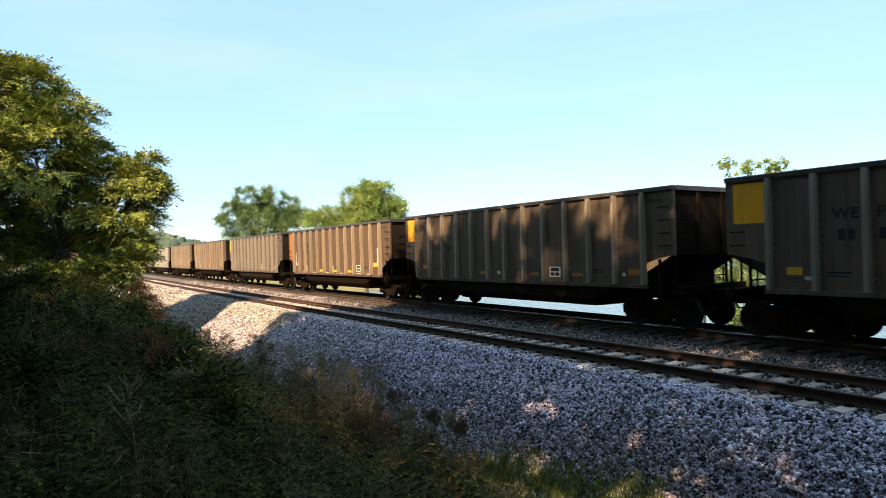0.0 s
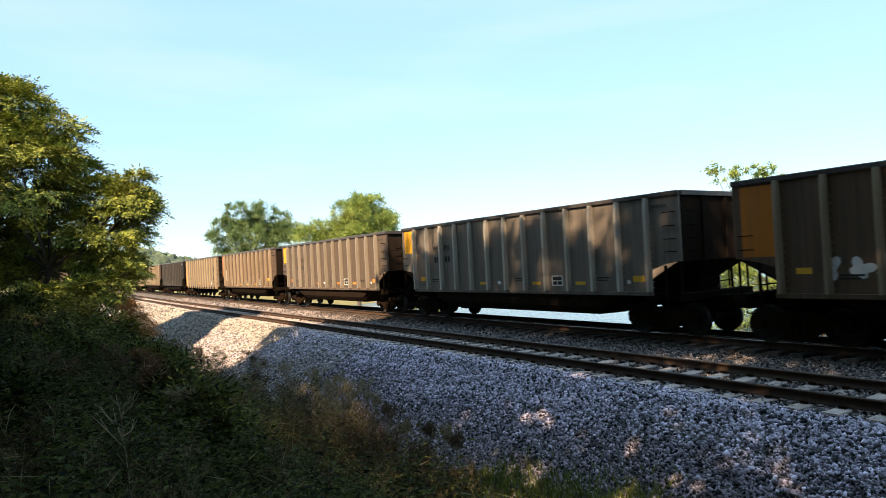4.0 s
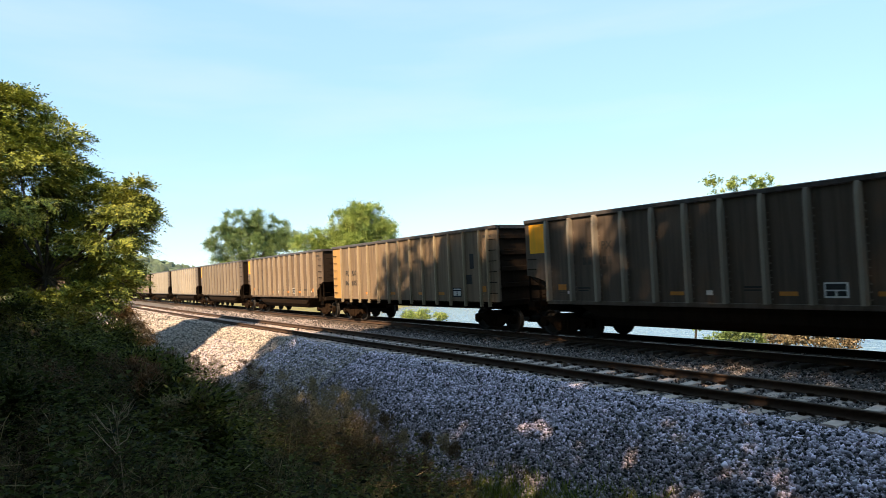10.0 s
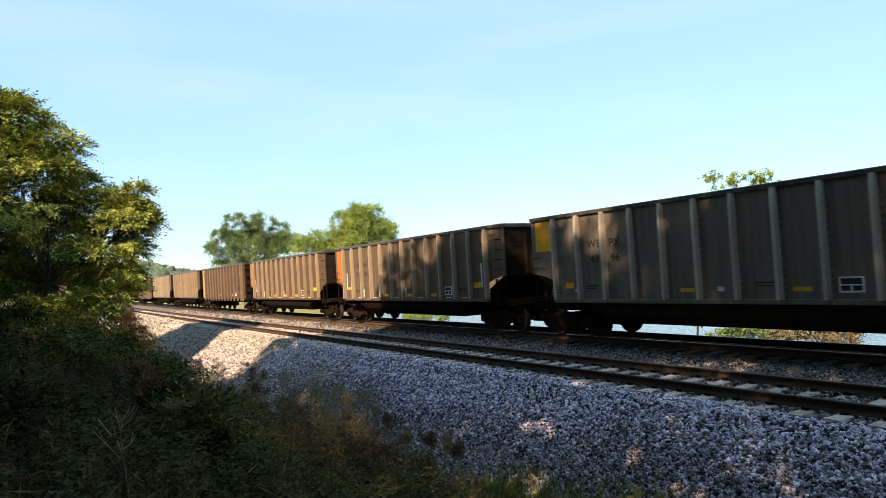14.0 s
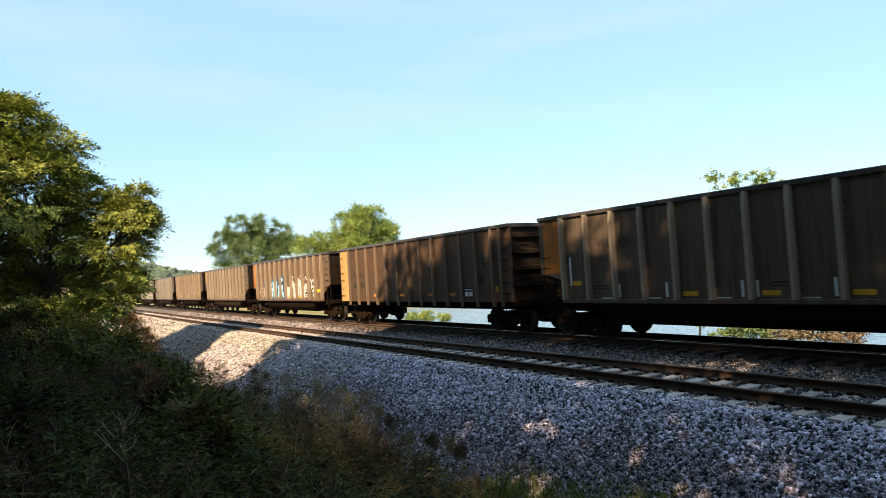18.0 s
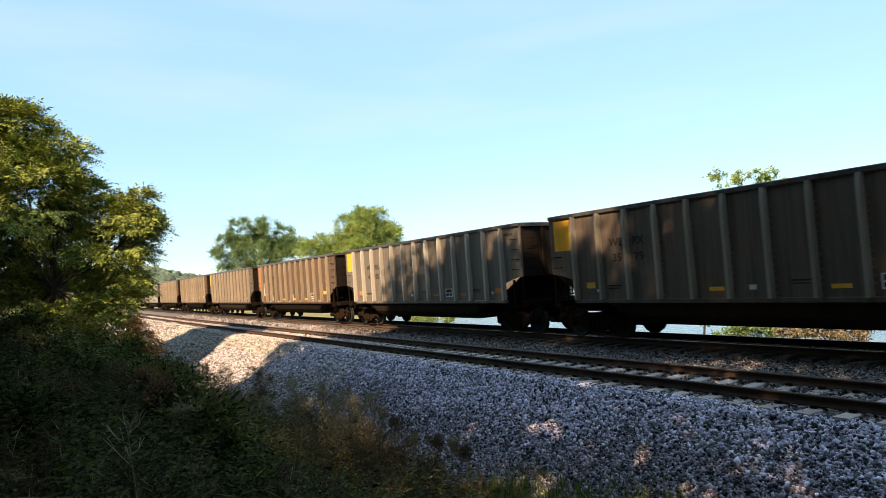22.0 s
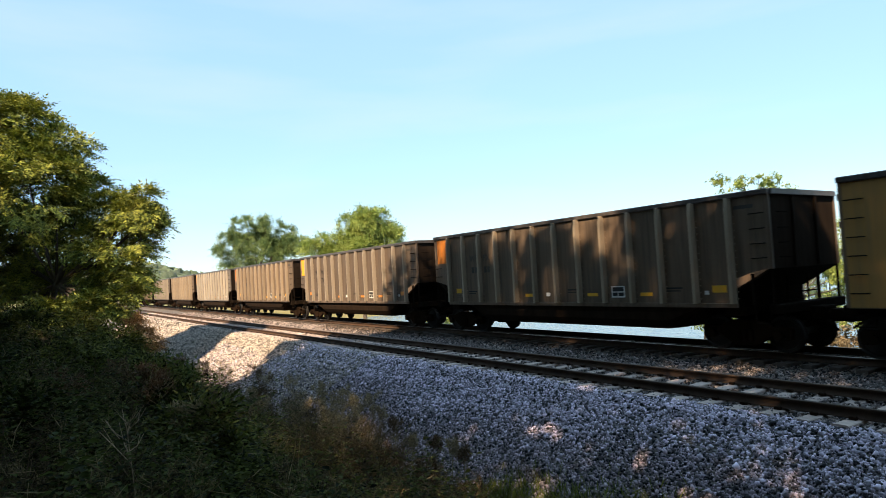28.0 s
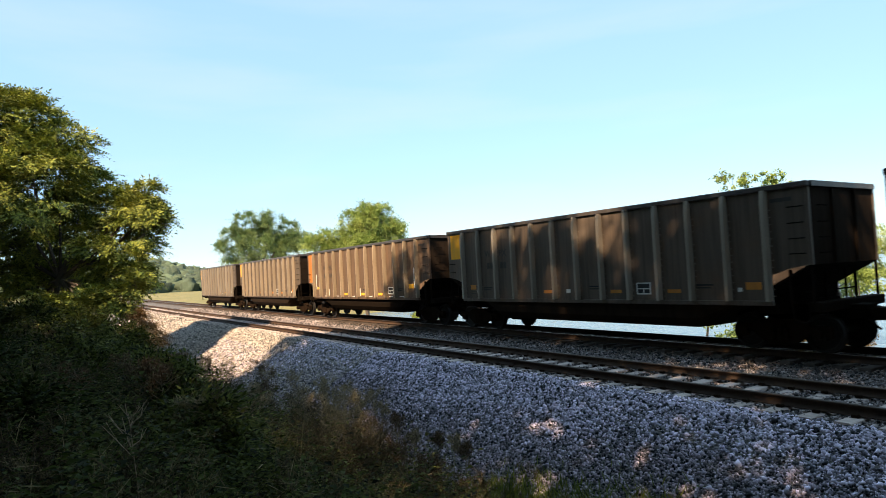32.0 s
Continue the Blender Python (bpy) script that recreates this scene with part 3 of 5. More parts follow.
def truck_frame(bm):
    for y in (-1.0, 1.0):
        o = [(-1.18, 0.60), (-1.12, 0.66), (-0.70, 0.66), (-0.36, 0.80), (0.36, 0.80), (0.70, 0.66), (1.12, 0.66), (1.18, 0.60), (1.16, 0.36), (1.06, 0.33), (1.02, 0.46),
             (0.72, 0.48), (0.42, 0.26), (0.30, 0.20), (-0.30, 0.20), (-0.42, 0.26), (-0.72, 0.48), (-1.02, 0.46), (-1.06, 0.33), (-1.16, 0.36)]
        prism(bm, o, y - 0.09, y + 0.09)
        sgn = 1 if y > 0 else -1
        for x in (-0.16, 0.0, 0.16):
            rod(bm, (x, y + sgn * 0.10, 0.28), (x, y + sgn * 0.10, 0.58), 0.07, 10)
        for x in (-0.89, 0.89):
            rod(bm, (x, y + sgn * 0.06, 0.46), (x, y + sgn * 0.20, 0.46), 0.11, 10)
    box(bm, -0.2, 0.2, -1.1, 1.1, 0.55, 0.80, 0.03)


def wheel_shape(bm):
    """A wheel in its own space, axis along y, flange inside (towards +y)."""
    prof = [(0.0, -0.07), (0.10, -0.07), (0.11, -0.03), (0.36, -0.01), (0.385, -0.055), (0.45, -0.06), (0.457, 0.05), (0.482, 0.055), (0.482, 0.075), (0.38, 0.078), (0.36, 0.03), (0.12, 0.02), (0.09, 0.08), (0.085, 0.7)]
    n = 24
    rings = []
    for r, y in prof:
        if r == 0:
            rings.append([bm.verts.new((0, y, 0))] * n)
        else:
            rings.append([bm.verts.new((r * math.cos(2 * math.pi * k / n), y, r * math.sin(2 * math.pi * k / n))) for k in range(n)])
    for a, b in zip(rings, rings[1:]):
        for k in range(n):
            j = (k + 1) % n
            vs = []
            for v in (a[k], a[j], b[j], b[k]):
                if v not in vs:
                    vs.append(v)
            bm.faces.new(vs)
    # three bolts on the axle's end cap
    for k in range(3):
        t = 2 * math.pi * k / 3
        rod(bm, (0.05 * math.cos(t), -0.085, 0.05 * math.sin(t)), (0.05 * math.cos(t), -0.06, 0.05 * math.sin(t)), 0.016, 6)
    bmesh.ops.recalc_face_normals(bm, faces=bm.faces)


def spray(parent, x0, x1, z0, z1, material, count, seed):
    """Spray paint that cannot be read: bent thick strokes of its colour, side by side."""
    rnd = random.Random(seed)
    w, h = (x1 - x0) / count, z1 - z0
    lines = []
    for k in range(count):
        cx = x0 + (k + 0.5) * w
        lines.append([(cx + rnd.uniform(-0.35, 0.35) * w, z0 + h * f) for f in (rnd.uniform(0.08, 0.2), rnd.uniform(0.4, 0.6), rnd.uniform(0.75, 0.92))])
        if rnd.random() < 0.7:
            f = rnd.uniform(0.25, 0.75)
            lines.append([(cx - 0.35 * w, z0 + h * f), (cx + 0.4 * w, z0 + h * (f + rnd.uniform(-0.15, 0.15)))])
    strokes(parent, lines, min(0.2, w * 0.42), 0.016, material)


def strokes(parent, lines, width, lift, material):
    """Thick spray-can strokes along bent lines, a film thick."""
    for line in lines:
        bm = bmesh.new()
        pts = [Vector((x, 0, z)) for x, z in line]
        ways = [(b - a).normalized() for a, b in zip(pts, pts[1:])]
        rows = []
        for k, p in enumerate(pts):
            d = (ways[max(k - 1, 0)] + ways[min(k, len(ways) - 1)]).normalized()
            n = Vector((-d.z, 0, d.x)) * width * 0.5
            if k == 0:
                rows.append((p - d * width * 0.42, n * 0.45))
            rows.append((p, n))
            if k == len(pts) - 1:
                rows.append((p + d * width * 0.42, n * 0.45))
        ring = [(bm.verts.new((p + n).to_tuple()), bm.verts.new((p - n).to_tuple())) for p, n in rows]
        for v in bm.verts:
            v.co.y = -WIDE - lift
        for (a, b), (c, d) in zip(ring, ring[1:]):
            bm.faces.new((a, b, d, c))
        lift += 0.0004
        geo = bmesh.ops.extrude_face_region(bm, geom=list(bm.faces))
        bmesh.ops.translate(bm, vec=(0, 0.004, 0), verts=[v for v in geo["geom"] if isinstance(v, bmesh.types.BMVert)])
        bmesh.ops.recalc_face_normals(bm, faces=bm.faces)
        part("graffiti", bm, material, parent, "spray-painted graffiti")


def outlined_piece(parent):
    """Blocky blue shapes with dark outlines, two pale arched shapes, thin white scrawls and dots."""
    blocks = [[(-3.8, 1.52), (-3.7, 2.44), (-3.45, 2.3)], [(-3.6, 1.9), (-3.25, 2.0), (-3.35, 1.55)], [(-3.1, 2.42), (-3.05, 1.98), (-2.75, 1.94), (-2.7, 2.46)], [(-2.9, 1.9), (-2.98, 1.52)],
              [(-2.45, 2.44), (-2.5, 1.52)], [(-2.05, 1.55), (-2.0, 2.1), (-1.75, 2.22), (-1.72, 2.62), (-1.2, 2.6)], [(-1.65, 1.56), (-1.6, 2.05), (-1.15, 2.1)], [(-1.25, 1.8), (-1.1, 1.52)]]
    blocks = [[(x + 0.45, z) for x, z in line] for line in blocks]
    strokes(parent, blocks, 0.60, 0.016, PIECE_EDGE)
    strokes(parent, blocks, 0.40, 0.024, INK)
    strokes(parent, blocks, 0.29, 0.032, PIECE_FILL)
    strokes(parent, [[(-4.75, 2.3), (-4.5, 2.85)], [(-4.45, 2.3), (-4.4, 2.75)], [(-4.6, 2.55), (-4.35, 2.6)]], 0.2, 0.016, PIECE_EDGE)
    strokes(parent, [[(-4.95, 2.1), (-5.2, 2.0), (-5.25, 1.8), (-4.95, 1.75)], [(-5.2, 1.75), (-5.3, 1.5), (-4.9, 1.45)], [(-4.75, 1.45), (-4.7, 2.0), (-4.5, 2.05), (-4.45, 1.45)], [(-4.3, 1.85), (-4.2, 1.6)]], 0.05, 0.020, WHITE)
    strokes(parent, [[(0.25, 1.5), (0.3, 1.9), (0.62, 1.95), (0.7, 1.5)], [(0.9, 1.5), (0.85, 2.2), (1.15, 2.4), (1.4, 2.2), (1.45, 1.5)], [(2.1, 1.5), (2.05, 2.2), (2.35, 2.45), (2.7, 2.25), (2.75, 1.5)], [(3.2, 1.5), (3.3, 1.85), (3.55, 2.1)]], 0.42, 0.016, PIECE_GREY)
    strokes(parent, [[(1.05, 1.5), (1.05, 2.1), (1.25, 2.2)], [(2.25, 1.6), (2.3, 2.2), (2.55, 2.15), (2.5, 1.6)], [(0.35, 1.6), (0.55, 1.75)], [(3.3, 1.55), (3.4, 1.8)]], 0.16, 0.028, WHITE)
    strokes(parent, [[(x, z), (x + 0.03, z + 0.05)] for x, z in ((0.1, 2.2), (0.25, 2.05), (1.0, 2.66), (1.25, 2.68), (1.75, 2.4), (1.85, 2.6), (2.6, 2.7), (3.3, 2.5), (3.55, 2.62), (3.75, 2.5), (-0.05, 1.75))], 0.09, 0.016, WHITE)
    strokes(parent, [[(4.35, 2.5), (4.5, 2.3), (4.75, 2.45), (4.95, 2.3), (5.05, 2.5)], [(4.5, 2.3), (4.45, 1.95), (4.75, 2.1), (4.9, 1.9), (4.6, 1.75)], [(4.7, 1.75), (4.75, 1.5), (5.05, 1.55), (5.0, 1.85)]], 0.09, 0.018, WHITE)


# kind: T bathtub car, S same with upright white marks, F flat-bottomed car
SPEC = {}
for i in range(46):
    SPEC[i] = ("T", ALU, YELLOW)
for i in (6, 8):
    SPEC[i] = ("T", ALU_TAN, ORANGE)
for i in (1, 4, 13, 18, 29, 43):
    SPEC[i] = ("T", ALU_TAN, YELLOW)
for i in (10, 15, 26, 27, 38):
    SPEC[i] = ("T", ALU_PALE, YELLOW)
for i in (2, 11, 12, 14, 17, 22, 24, 33, 36, 40, 42):
    SPEC[i] = ("S", BROWN, ORANGE)
for i in (19, 39):
    SPEC[i] = ("G", BROWN, ORANGE)
for i in (21, 25):
    SPEC[i] = ("S", ALU_TAN, ORANGE)
SPEC[34] = ("S", BLACK, ORANGE)
for i in (9, 30, 32, 35):
    SPEC[i] = ("F", BEIGE, CREAM)
for i in (20, 23):
    SPEC[i] = ("F", BROWN_DARK, CREAM)
WORDS = {"T": "aluminium coal gondola with rounded bottom tub", "S": "coal gondola with upright white reflective marks", "G": "coal gondola with spray-painted graffiti on its side", "F": "flat-bottomed coal gondola with tall side posts"}
TONE = {"dull_aluminium": "dull grey", "dusty_aluminium": "dusty tan", "pale_aluminium": "pale grey", "brown_paint": "brown", "dark_brown_paint": "dark brown", "black_paint": "black", "beige_paint": "weathered beige"}
PANEL_WORD = {"yellow_paint": "yellow end panel", "orange_paint": "orange end panel", "cream_paint": "cream end panel"}
SPEC[5] = ("T", ALU_PALE, SPEC[5][2])
MARKS = {5: ("WE", "PX", "44", "29"), 15: ("WE", "PX", "42", "05"), 34: ("WE", "PX", "22", "44"), 30: ("FU", "RX", "961", "695"), 35: ("FU", "RX", "961", "610"), 44: ("WE", "PX", "", ""), 26: ("WE", "PX", "43", "96"), 18: ("WE", "PX", "35", "87"), 16: ("WE", "PX", "35", "79"),
         13: ("WE", "PX", "34", "65"), 9: ("FU", "RX", "961", "425"), 7: ("WE", "PX", "29", "73")}
WHEELS = []
CARS = []


def coal_car(i):
    kind, paint, panel = SPEC[i]
    rnd = random.Random(100 + i)
    flat = kind == "F"
    rib = RIB[paint]
    root = new("coal_gondola")
    tagged(root, TONE[paint.name] + " " + WORDS[kind] + ", " + PANEL_WORD[panel.name], "railway car", "cars of the coal train")
    for s in (-1, 1):
        shared("side_wall", "flat" if flat else "tub", flat_side if flat else tub_side, paint, root, matrix=pose(0, s * WIDE, 0))
        m = Matrix.Translation((0, s * (WIDE + 0.012), 0)) @ (Matrix.Rotation(math.pi, 4, "Z") if s > 0 else Matrix.Identity(4))
        xs = [-6.13 + k * 1.03 for k in range(13)] + [6.74] if flat else RIBS
        for x in xs:
            shared("rib", ("f" if flat else "t"), rib_shape(1.0, 0.10, 0.05) if flat else rib_shape(SILL + 0.02), rib, root, matrix=m @ pose(x, 0, 0))
        if not flat:
            shared("side_sill", "sill", sill_shape, paint, root, matrix=pose(0, s * WIDE, 0))
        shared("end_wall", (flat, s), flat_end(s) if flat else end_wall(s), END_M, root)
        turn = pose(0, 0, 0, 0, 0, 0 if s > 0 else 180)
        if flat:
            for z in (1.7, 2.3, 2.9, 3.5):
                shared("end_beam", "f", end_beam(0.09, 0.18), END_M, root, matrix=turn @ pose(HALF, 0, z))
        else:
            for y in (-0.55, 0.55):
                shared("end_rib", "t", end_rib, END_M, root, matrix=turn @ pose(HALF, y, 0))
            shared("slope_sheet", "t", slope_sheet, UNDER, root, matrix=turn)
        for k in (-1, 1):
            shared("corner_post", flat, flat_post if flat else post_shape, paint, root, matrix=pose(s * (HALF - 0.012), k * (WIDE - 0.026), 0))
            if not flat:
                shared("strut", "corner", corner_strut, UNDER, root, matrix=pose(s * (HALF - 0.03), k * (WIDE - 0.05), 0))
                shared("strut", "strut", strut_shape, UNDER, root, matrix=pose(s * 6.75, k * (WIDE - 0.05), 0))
        for z in ((1.5, 1.9, 2.3, 2.7, 3.1, 3.5) if flat else ((2.37, 2.72, 3.08, 3.45) if s > 0 else (2.32, 2.66))):
            shared("grab_iron", "rung", rung, UNDER, root, matrix=pose(s * 7.0, -WIDE - 0.012, z))
            if s > 0:
                shared("grab_iron", "rung", rung, UNDER, root, matrix=pose(HALF + 0.065, -WIDE + 0.42, z) @ pose(0, 0, 0, 0, 0, 90))
        shared("stirrup", "stirrup", stirrup, UNDER, root, matrix=pose(s * 6.95, -WIDE + 0.05, 0.78))
        shared("coupler", "coupler", coupler_shape, TRUCK, root, matrix=pose(0, 0, 0, 0, 0, 0 if s > 0 else 180))
    shared("top_chord", "chord", chord_shape, CHORD, root)
    if flat:
        shared("floor_plate", "deck", flat_deck, UNDER, root)
        for k in range(13):
            shared("cross_bearer", "cb", cross_bearer, UNDER, root, matrix=pose(-6.2 + k * 1.04, 0, 0))
    else:
        shared("floor_plate", "floor", floor_shape, COALDUST, root)
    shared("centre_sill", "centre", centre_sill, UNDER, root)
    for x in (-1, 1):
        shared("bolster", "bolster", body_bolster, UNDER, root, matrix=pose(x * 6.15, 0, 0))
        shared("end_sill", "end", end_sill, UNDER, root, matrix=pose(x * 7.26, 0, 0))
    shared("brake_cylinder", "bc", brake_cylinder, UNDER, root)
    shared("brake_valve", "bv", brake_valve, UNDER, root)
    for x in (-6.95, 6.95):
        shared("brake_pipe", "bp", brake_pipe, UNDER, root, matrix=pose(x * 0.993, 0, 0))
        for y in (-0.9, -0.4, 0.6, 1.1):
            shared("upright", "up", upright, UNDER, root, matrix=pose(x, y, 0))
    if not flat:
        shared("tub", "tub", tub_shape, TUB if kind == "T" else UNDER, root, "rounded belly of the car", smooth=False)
    # end panel, tags and marks on the side
    y = -WIDE - 0.020
    if flat:
        plate("end_panel", root, -7.22, -6.22, 1.2, 3.88, panel, y)
        for x in (-3.45, -0.85, 1.65, 3.25):
            plate("tag", root, x, x + 0.42, 1.42, 1.54, TAG_O, y)
        plate("data_panel", root, 4.31, 4.89, 1.34, 1.72, INK, y)
        for p, q, u, v in ((4.35, 4.57, 1.40, 1.58), (4.62, 4.85, 1.40, 1.58), (4.35, 4.85, 1.64, 1.68)):
            plate("data_field", root, p, q, u, v, WHITE, y - 0.004)
        plate("black_patch", root, 5.53, 5.79, 2.45, 3.03, INK, y)
        plate("black_patch", root, 5.20, 5.62, 1.85, 2.22, INK, y)
        plate("tag", root, 6.12, 6.5, 1.55, 1.78, TAG_O, y)
    else:
        plate("end_panel", root, -7.10, -6.29, 2.86 if kind == "T" else 2.14, 3.84, panel, y, PANEL_WORD[panel.name])
        tag = TAG_O if (kind == "T" and i % 2) else TAG_Y
        if kind == "T":
            plate("tag", root, 5.68, 6.08, 1.55, 1.73, tag, y)
            plate("tag", root, -5.82, -5.48, 1.62, 1.80, tag, y)
            for x in (-1.6, 1.36, 3.4):
                plate("tag", root, x, x + 0.42, 1.47, 1.57, tag, y)
            plate("notice", root, -0.52, -0.34, 1.48, 1.60, WHITE, y)
            plate("notice", root, 5.46, 5.58, 1.50, 1.60, WHITE, y)
            plate("notice", root, -5.42, -5.26, 1.50, 1.59, PIECE_GREY, y)
            for z in (1.55, 1.47):
                plate("stencil", root, -5.8, -5.5, z - 0.02, z, FADED, y)
            box_x = 2.34
        else:
            plate("tag", root, 5.40, 5.84, 1.70, 1.90, tag, y)
            plate("tag", root, -5.86, -5.52, 1.72, 1.86, tag, y)
            for x in (-1.88, 0.28, 2.26):
                plate("tag", root, x, x + 0.44, 1.37, 1.49, tag, y)
            box_x = 3.36
        # data panel: a white frame round a black field
        for a0, a1, c0, c1, m, dy in ((0, 0.50, 0, 0.34, WHITE, 0), (0.04, 0.46, 0.18, 0.31, INK, 0.004), (0.04, 0.23, 0.04, 0.15, INK, 0.004), (0.27, 0.46, 0.04, 0.15, INK, 0.004)):
            plate("data_panel" if m is WHITE else "data_field", root, box_x + a0, box_x + a1, 1.43 + c0, 1.43 + c1, m, y - dy)
        for x in (-4.95, 0.5, 4.3):
            plate("stencil", root, x, x + 0.5, 1.66, 1.70, INK, y)
            plate("stencil", root, x, x + 0.42, 1.59, 1.62, INK, y)
        if kind == "S":
            for x, z, tall in ((-5.98, 1.72, 0.9), (-4.05, 1.34, 0.40), (-2.42, 1.34, 0.40), (-0.24, 1.34, 0.40), (0.14, 1.34, 0.40), (1.90, 1.34, 0.42), (3.94, 1.74, 0.40), (5.88, 1.72, 0.92)):
                plate("reflector", root, x, x + 0.065, z, z + tall, WHITE, y, "white reflective strip")
            for x in (-4.72, -3.0, -0.9, 1.2, 3.4, 4.5):
                plate("reflector", root, x, x + 0.40, 1.30, 1.33, WHITE, y)
    plate("stencil", root, 6.42, 6.92, 3.60, 3.69, WHITE if paint is BLACK else FADED, y, "small stencilled number, not legible")
    # reporting mark; numbers that cannot be read are plain bars
    w = MARKS.get(i) or (("FU", "RX", "", "") if flat else ("WE", "PX", "", ""))
    x0, z0 = (-5.48, 2.40) if flat else (-4.53, 2.86)
    ink = WHITE if paint is BLACK else (INK if i in MARKS or flat or paint is ALU_PALE else FADED)
    size, gap, drop = (0.36, 0.77, 0.52) if flat else (0.33, 0.80, 0.46)
    if kind != "G":
        for k, word in enumerate(w):
            xx, zz = x0 + (k % 2) * gap, z0 - (k // 2) * drop
            if word:
                link_mesh("lettering", letters(word, size, ink), root, "stencilled reporting mark", pose(xx, y - 0.001, zz))
            else:
                for q in (-1, 1):
                    plate("number_bar", root, xx + q * 0.3 * size - 0.07, xx + q * 0.3 * size + 0.07, zz, zz + size * 0.7, ink, y)
    if i == 39:
        strokes(root, [[(x, 1.6 + 0.1 * (k % 2)), (x + 0.15, 2.05), (x - 0.05 + 0.2 * (k % 3 == 0), 2.3 + 0.2 * math.sin(k * 2.1))] for k, x in enumerate((-2.5, -2.1, -1.75, -1.3, -0.95, -0.5, -0.1, 0.35, 0.7))], 0.36, 0.016, PIECE_GREY)
        strokes(root, [[(-2.55, 1.6), (-1.9, 2.25), (-1.6, 1.65)], [(-1.3, 2.3), (-1.1, 1.6), (-0.6, 2.2)], [(-0.2, 1.65), (0.1, 2.35), (0.5, 1.7), (0.85, 2.3)]], 0.17, 0.028, WHITE)
        strokes(root, [[(-2.95, 2.2), (-3.2, 1.9), (-2.95, 1.6)], [(1.2, 2.1), (1.55, 1.85), (1.2, 1.55)]], 0.07, 0.016, WHITE)
        spray(root, -5.2, -3.8, 1.6, 2.1, WHITE, 3, 4)
        spray(root, 2.0, 3.7, 1.45, 1.9, WHITE, 4, 5)
        spray(root, 4.4, 5.5, 1.5, 2.3, WHITE, 3, 6)
        spray(root, -6.95, -6.45, 2.4, 3.2, WHITE, 2, 8)
    if i == 19:
        outlined_piece(root)
    if i == 13:
        # a thin white loop over a small orange flame
        strokes(root, [[(3.62, 1.72), (3.72, 1.95), (3.84, 2.12), (3.92, 2.02), (3.80, 1.90)], [(3.74, 1.92), (3.82, 1.76), (3.98, 1.70)], [(3.66, 1.98), (3.74, 1.90)]], 0.035, 0.016, WHITE)
        strokes(root, [[(3.60, 1.56), (3.70, 1.66), (3.82, 1.58), (4.02, 1.60)]], 0.09, 0.020, TAG_O)
    if i == 33:
        for x0, x1 in ((-3.4, -3.0), (-1.8, -1.45), (0.2, 0.75)):
            spray(root, x0, x1, 1.42, 1.68, WHITE, 2, i)
    # trucks
    for s in (-1, 1):
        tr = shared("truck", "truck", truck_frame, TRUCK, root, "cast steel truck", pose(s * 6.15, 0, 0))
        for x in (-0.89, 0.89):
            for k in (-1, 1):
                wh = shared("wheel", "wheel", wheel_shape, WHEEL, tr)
                wh.matrix_parent_inverse = pose(x, k * 0.79, 0.457) @ (Matrix.Identity(4) if k < 0 else Matrix.Diagonal((1, -1, 1, 1)))
                WHEELS.append(wh)
    return root


for i in range(46):
    CARS.append(coal_car(i))
CAR_PITCH = 16.18


def travelled(t):
    return 1.52267e-4 * t ** 3 - 5.67267e-3 * t ** 2 + 20.36368 * t


def car_place(i, t):
    s = 5.70 - 7.28 - (i - 3) * CAR_PITCH + travelled(32.0) - travelled(t)
    a, b = on_track(s + 6.15, D2), on_track(s - 6.15, D2)
    d = b - a
    return Matrix.Translation((a + b) / 2) @ Matrix.Rotation(math.atan2(d.y, d.x), 4, "Z")


# ------------------------------------------------------------------ trees and weeds
def leaf_cloud(centres, normals, size, rng, narrow=0.5, droop=0.3, flat=False):
    """Folded leaves (two quads each) at the given places."""
    n = len(centres)
    if flat:
        # leaf blades face outward and up, as they do in a crown
        nor = normals * 0.7 + rng.normal(size=(n, 3)) * 0.55 + np.array([0, 0, 0.55])
        nor /= np.linalg.norm(nor, axis=1)[:, None]
        d = np.cross(nor, rng.normal(size=(n, 3)))
        d[:, 2] -= droop * 0.5
    else:
        d = rng.normal(size=(n, 3)) * 0.8 + normals * 0.9
        d[:, 2] -= droop
        nor = rng.normal(size=(n, 3)) * 0.6 + np.array([0, 0, 1.0])
    d /= np.linalg.norm(d, axis=1)[:, None]
    side = np.cross(d, nor)
    side /= np.linalg.norm(side, axis=1)[:, None] + 1e-6
    nor = np.cross(side, d)
    L = size * rng.uniform(0.6, 1.35, n)[:, None]
    w = L * narrow * 0.5
    v0 = centres
    v1 = centres + d * L * 0.45 + side * w + nor * w * 0.35
    v2 = centres + d * L
    v3 = centres + d * L * 0.45 - side * w + nor * w * 0.35
    verts = np.stack([v0, v1, v2, v3], 1).reshape(-1, 3)
    i = np.arange(n)[:, None] * 4
    faces = np.concatenate([i + np.array([[0, 1, 2]]), i + np.array([[0, 2, 3]])], 1).reshape(-1, 3)
    return verts, faces


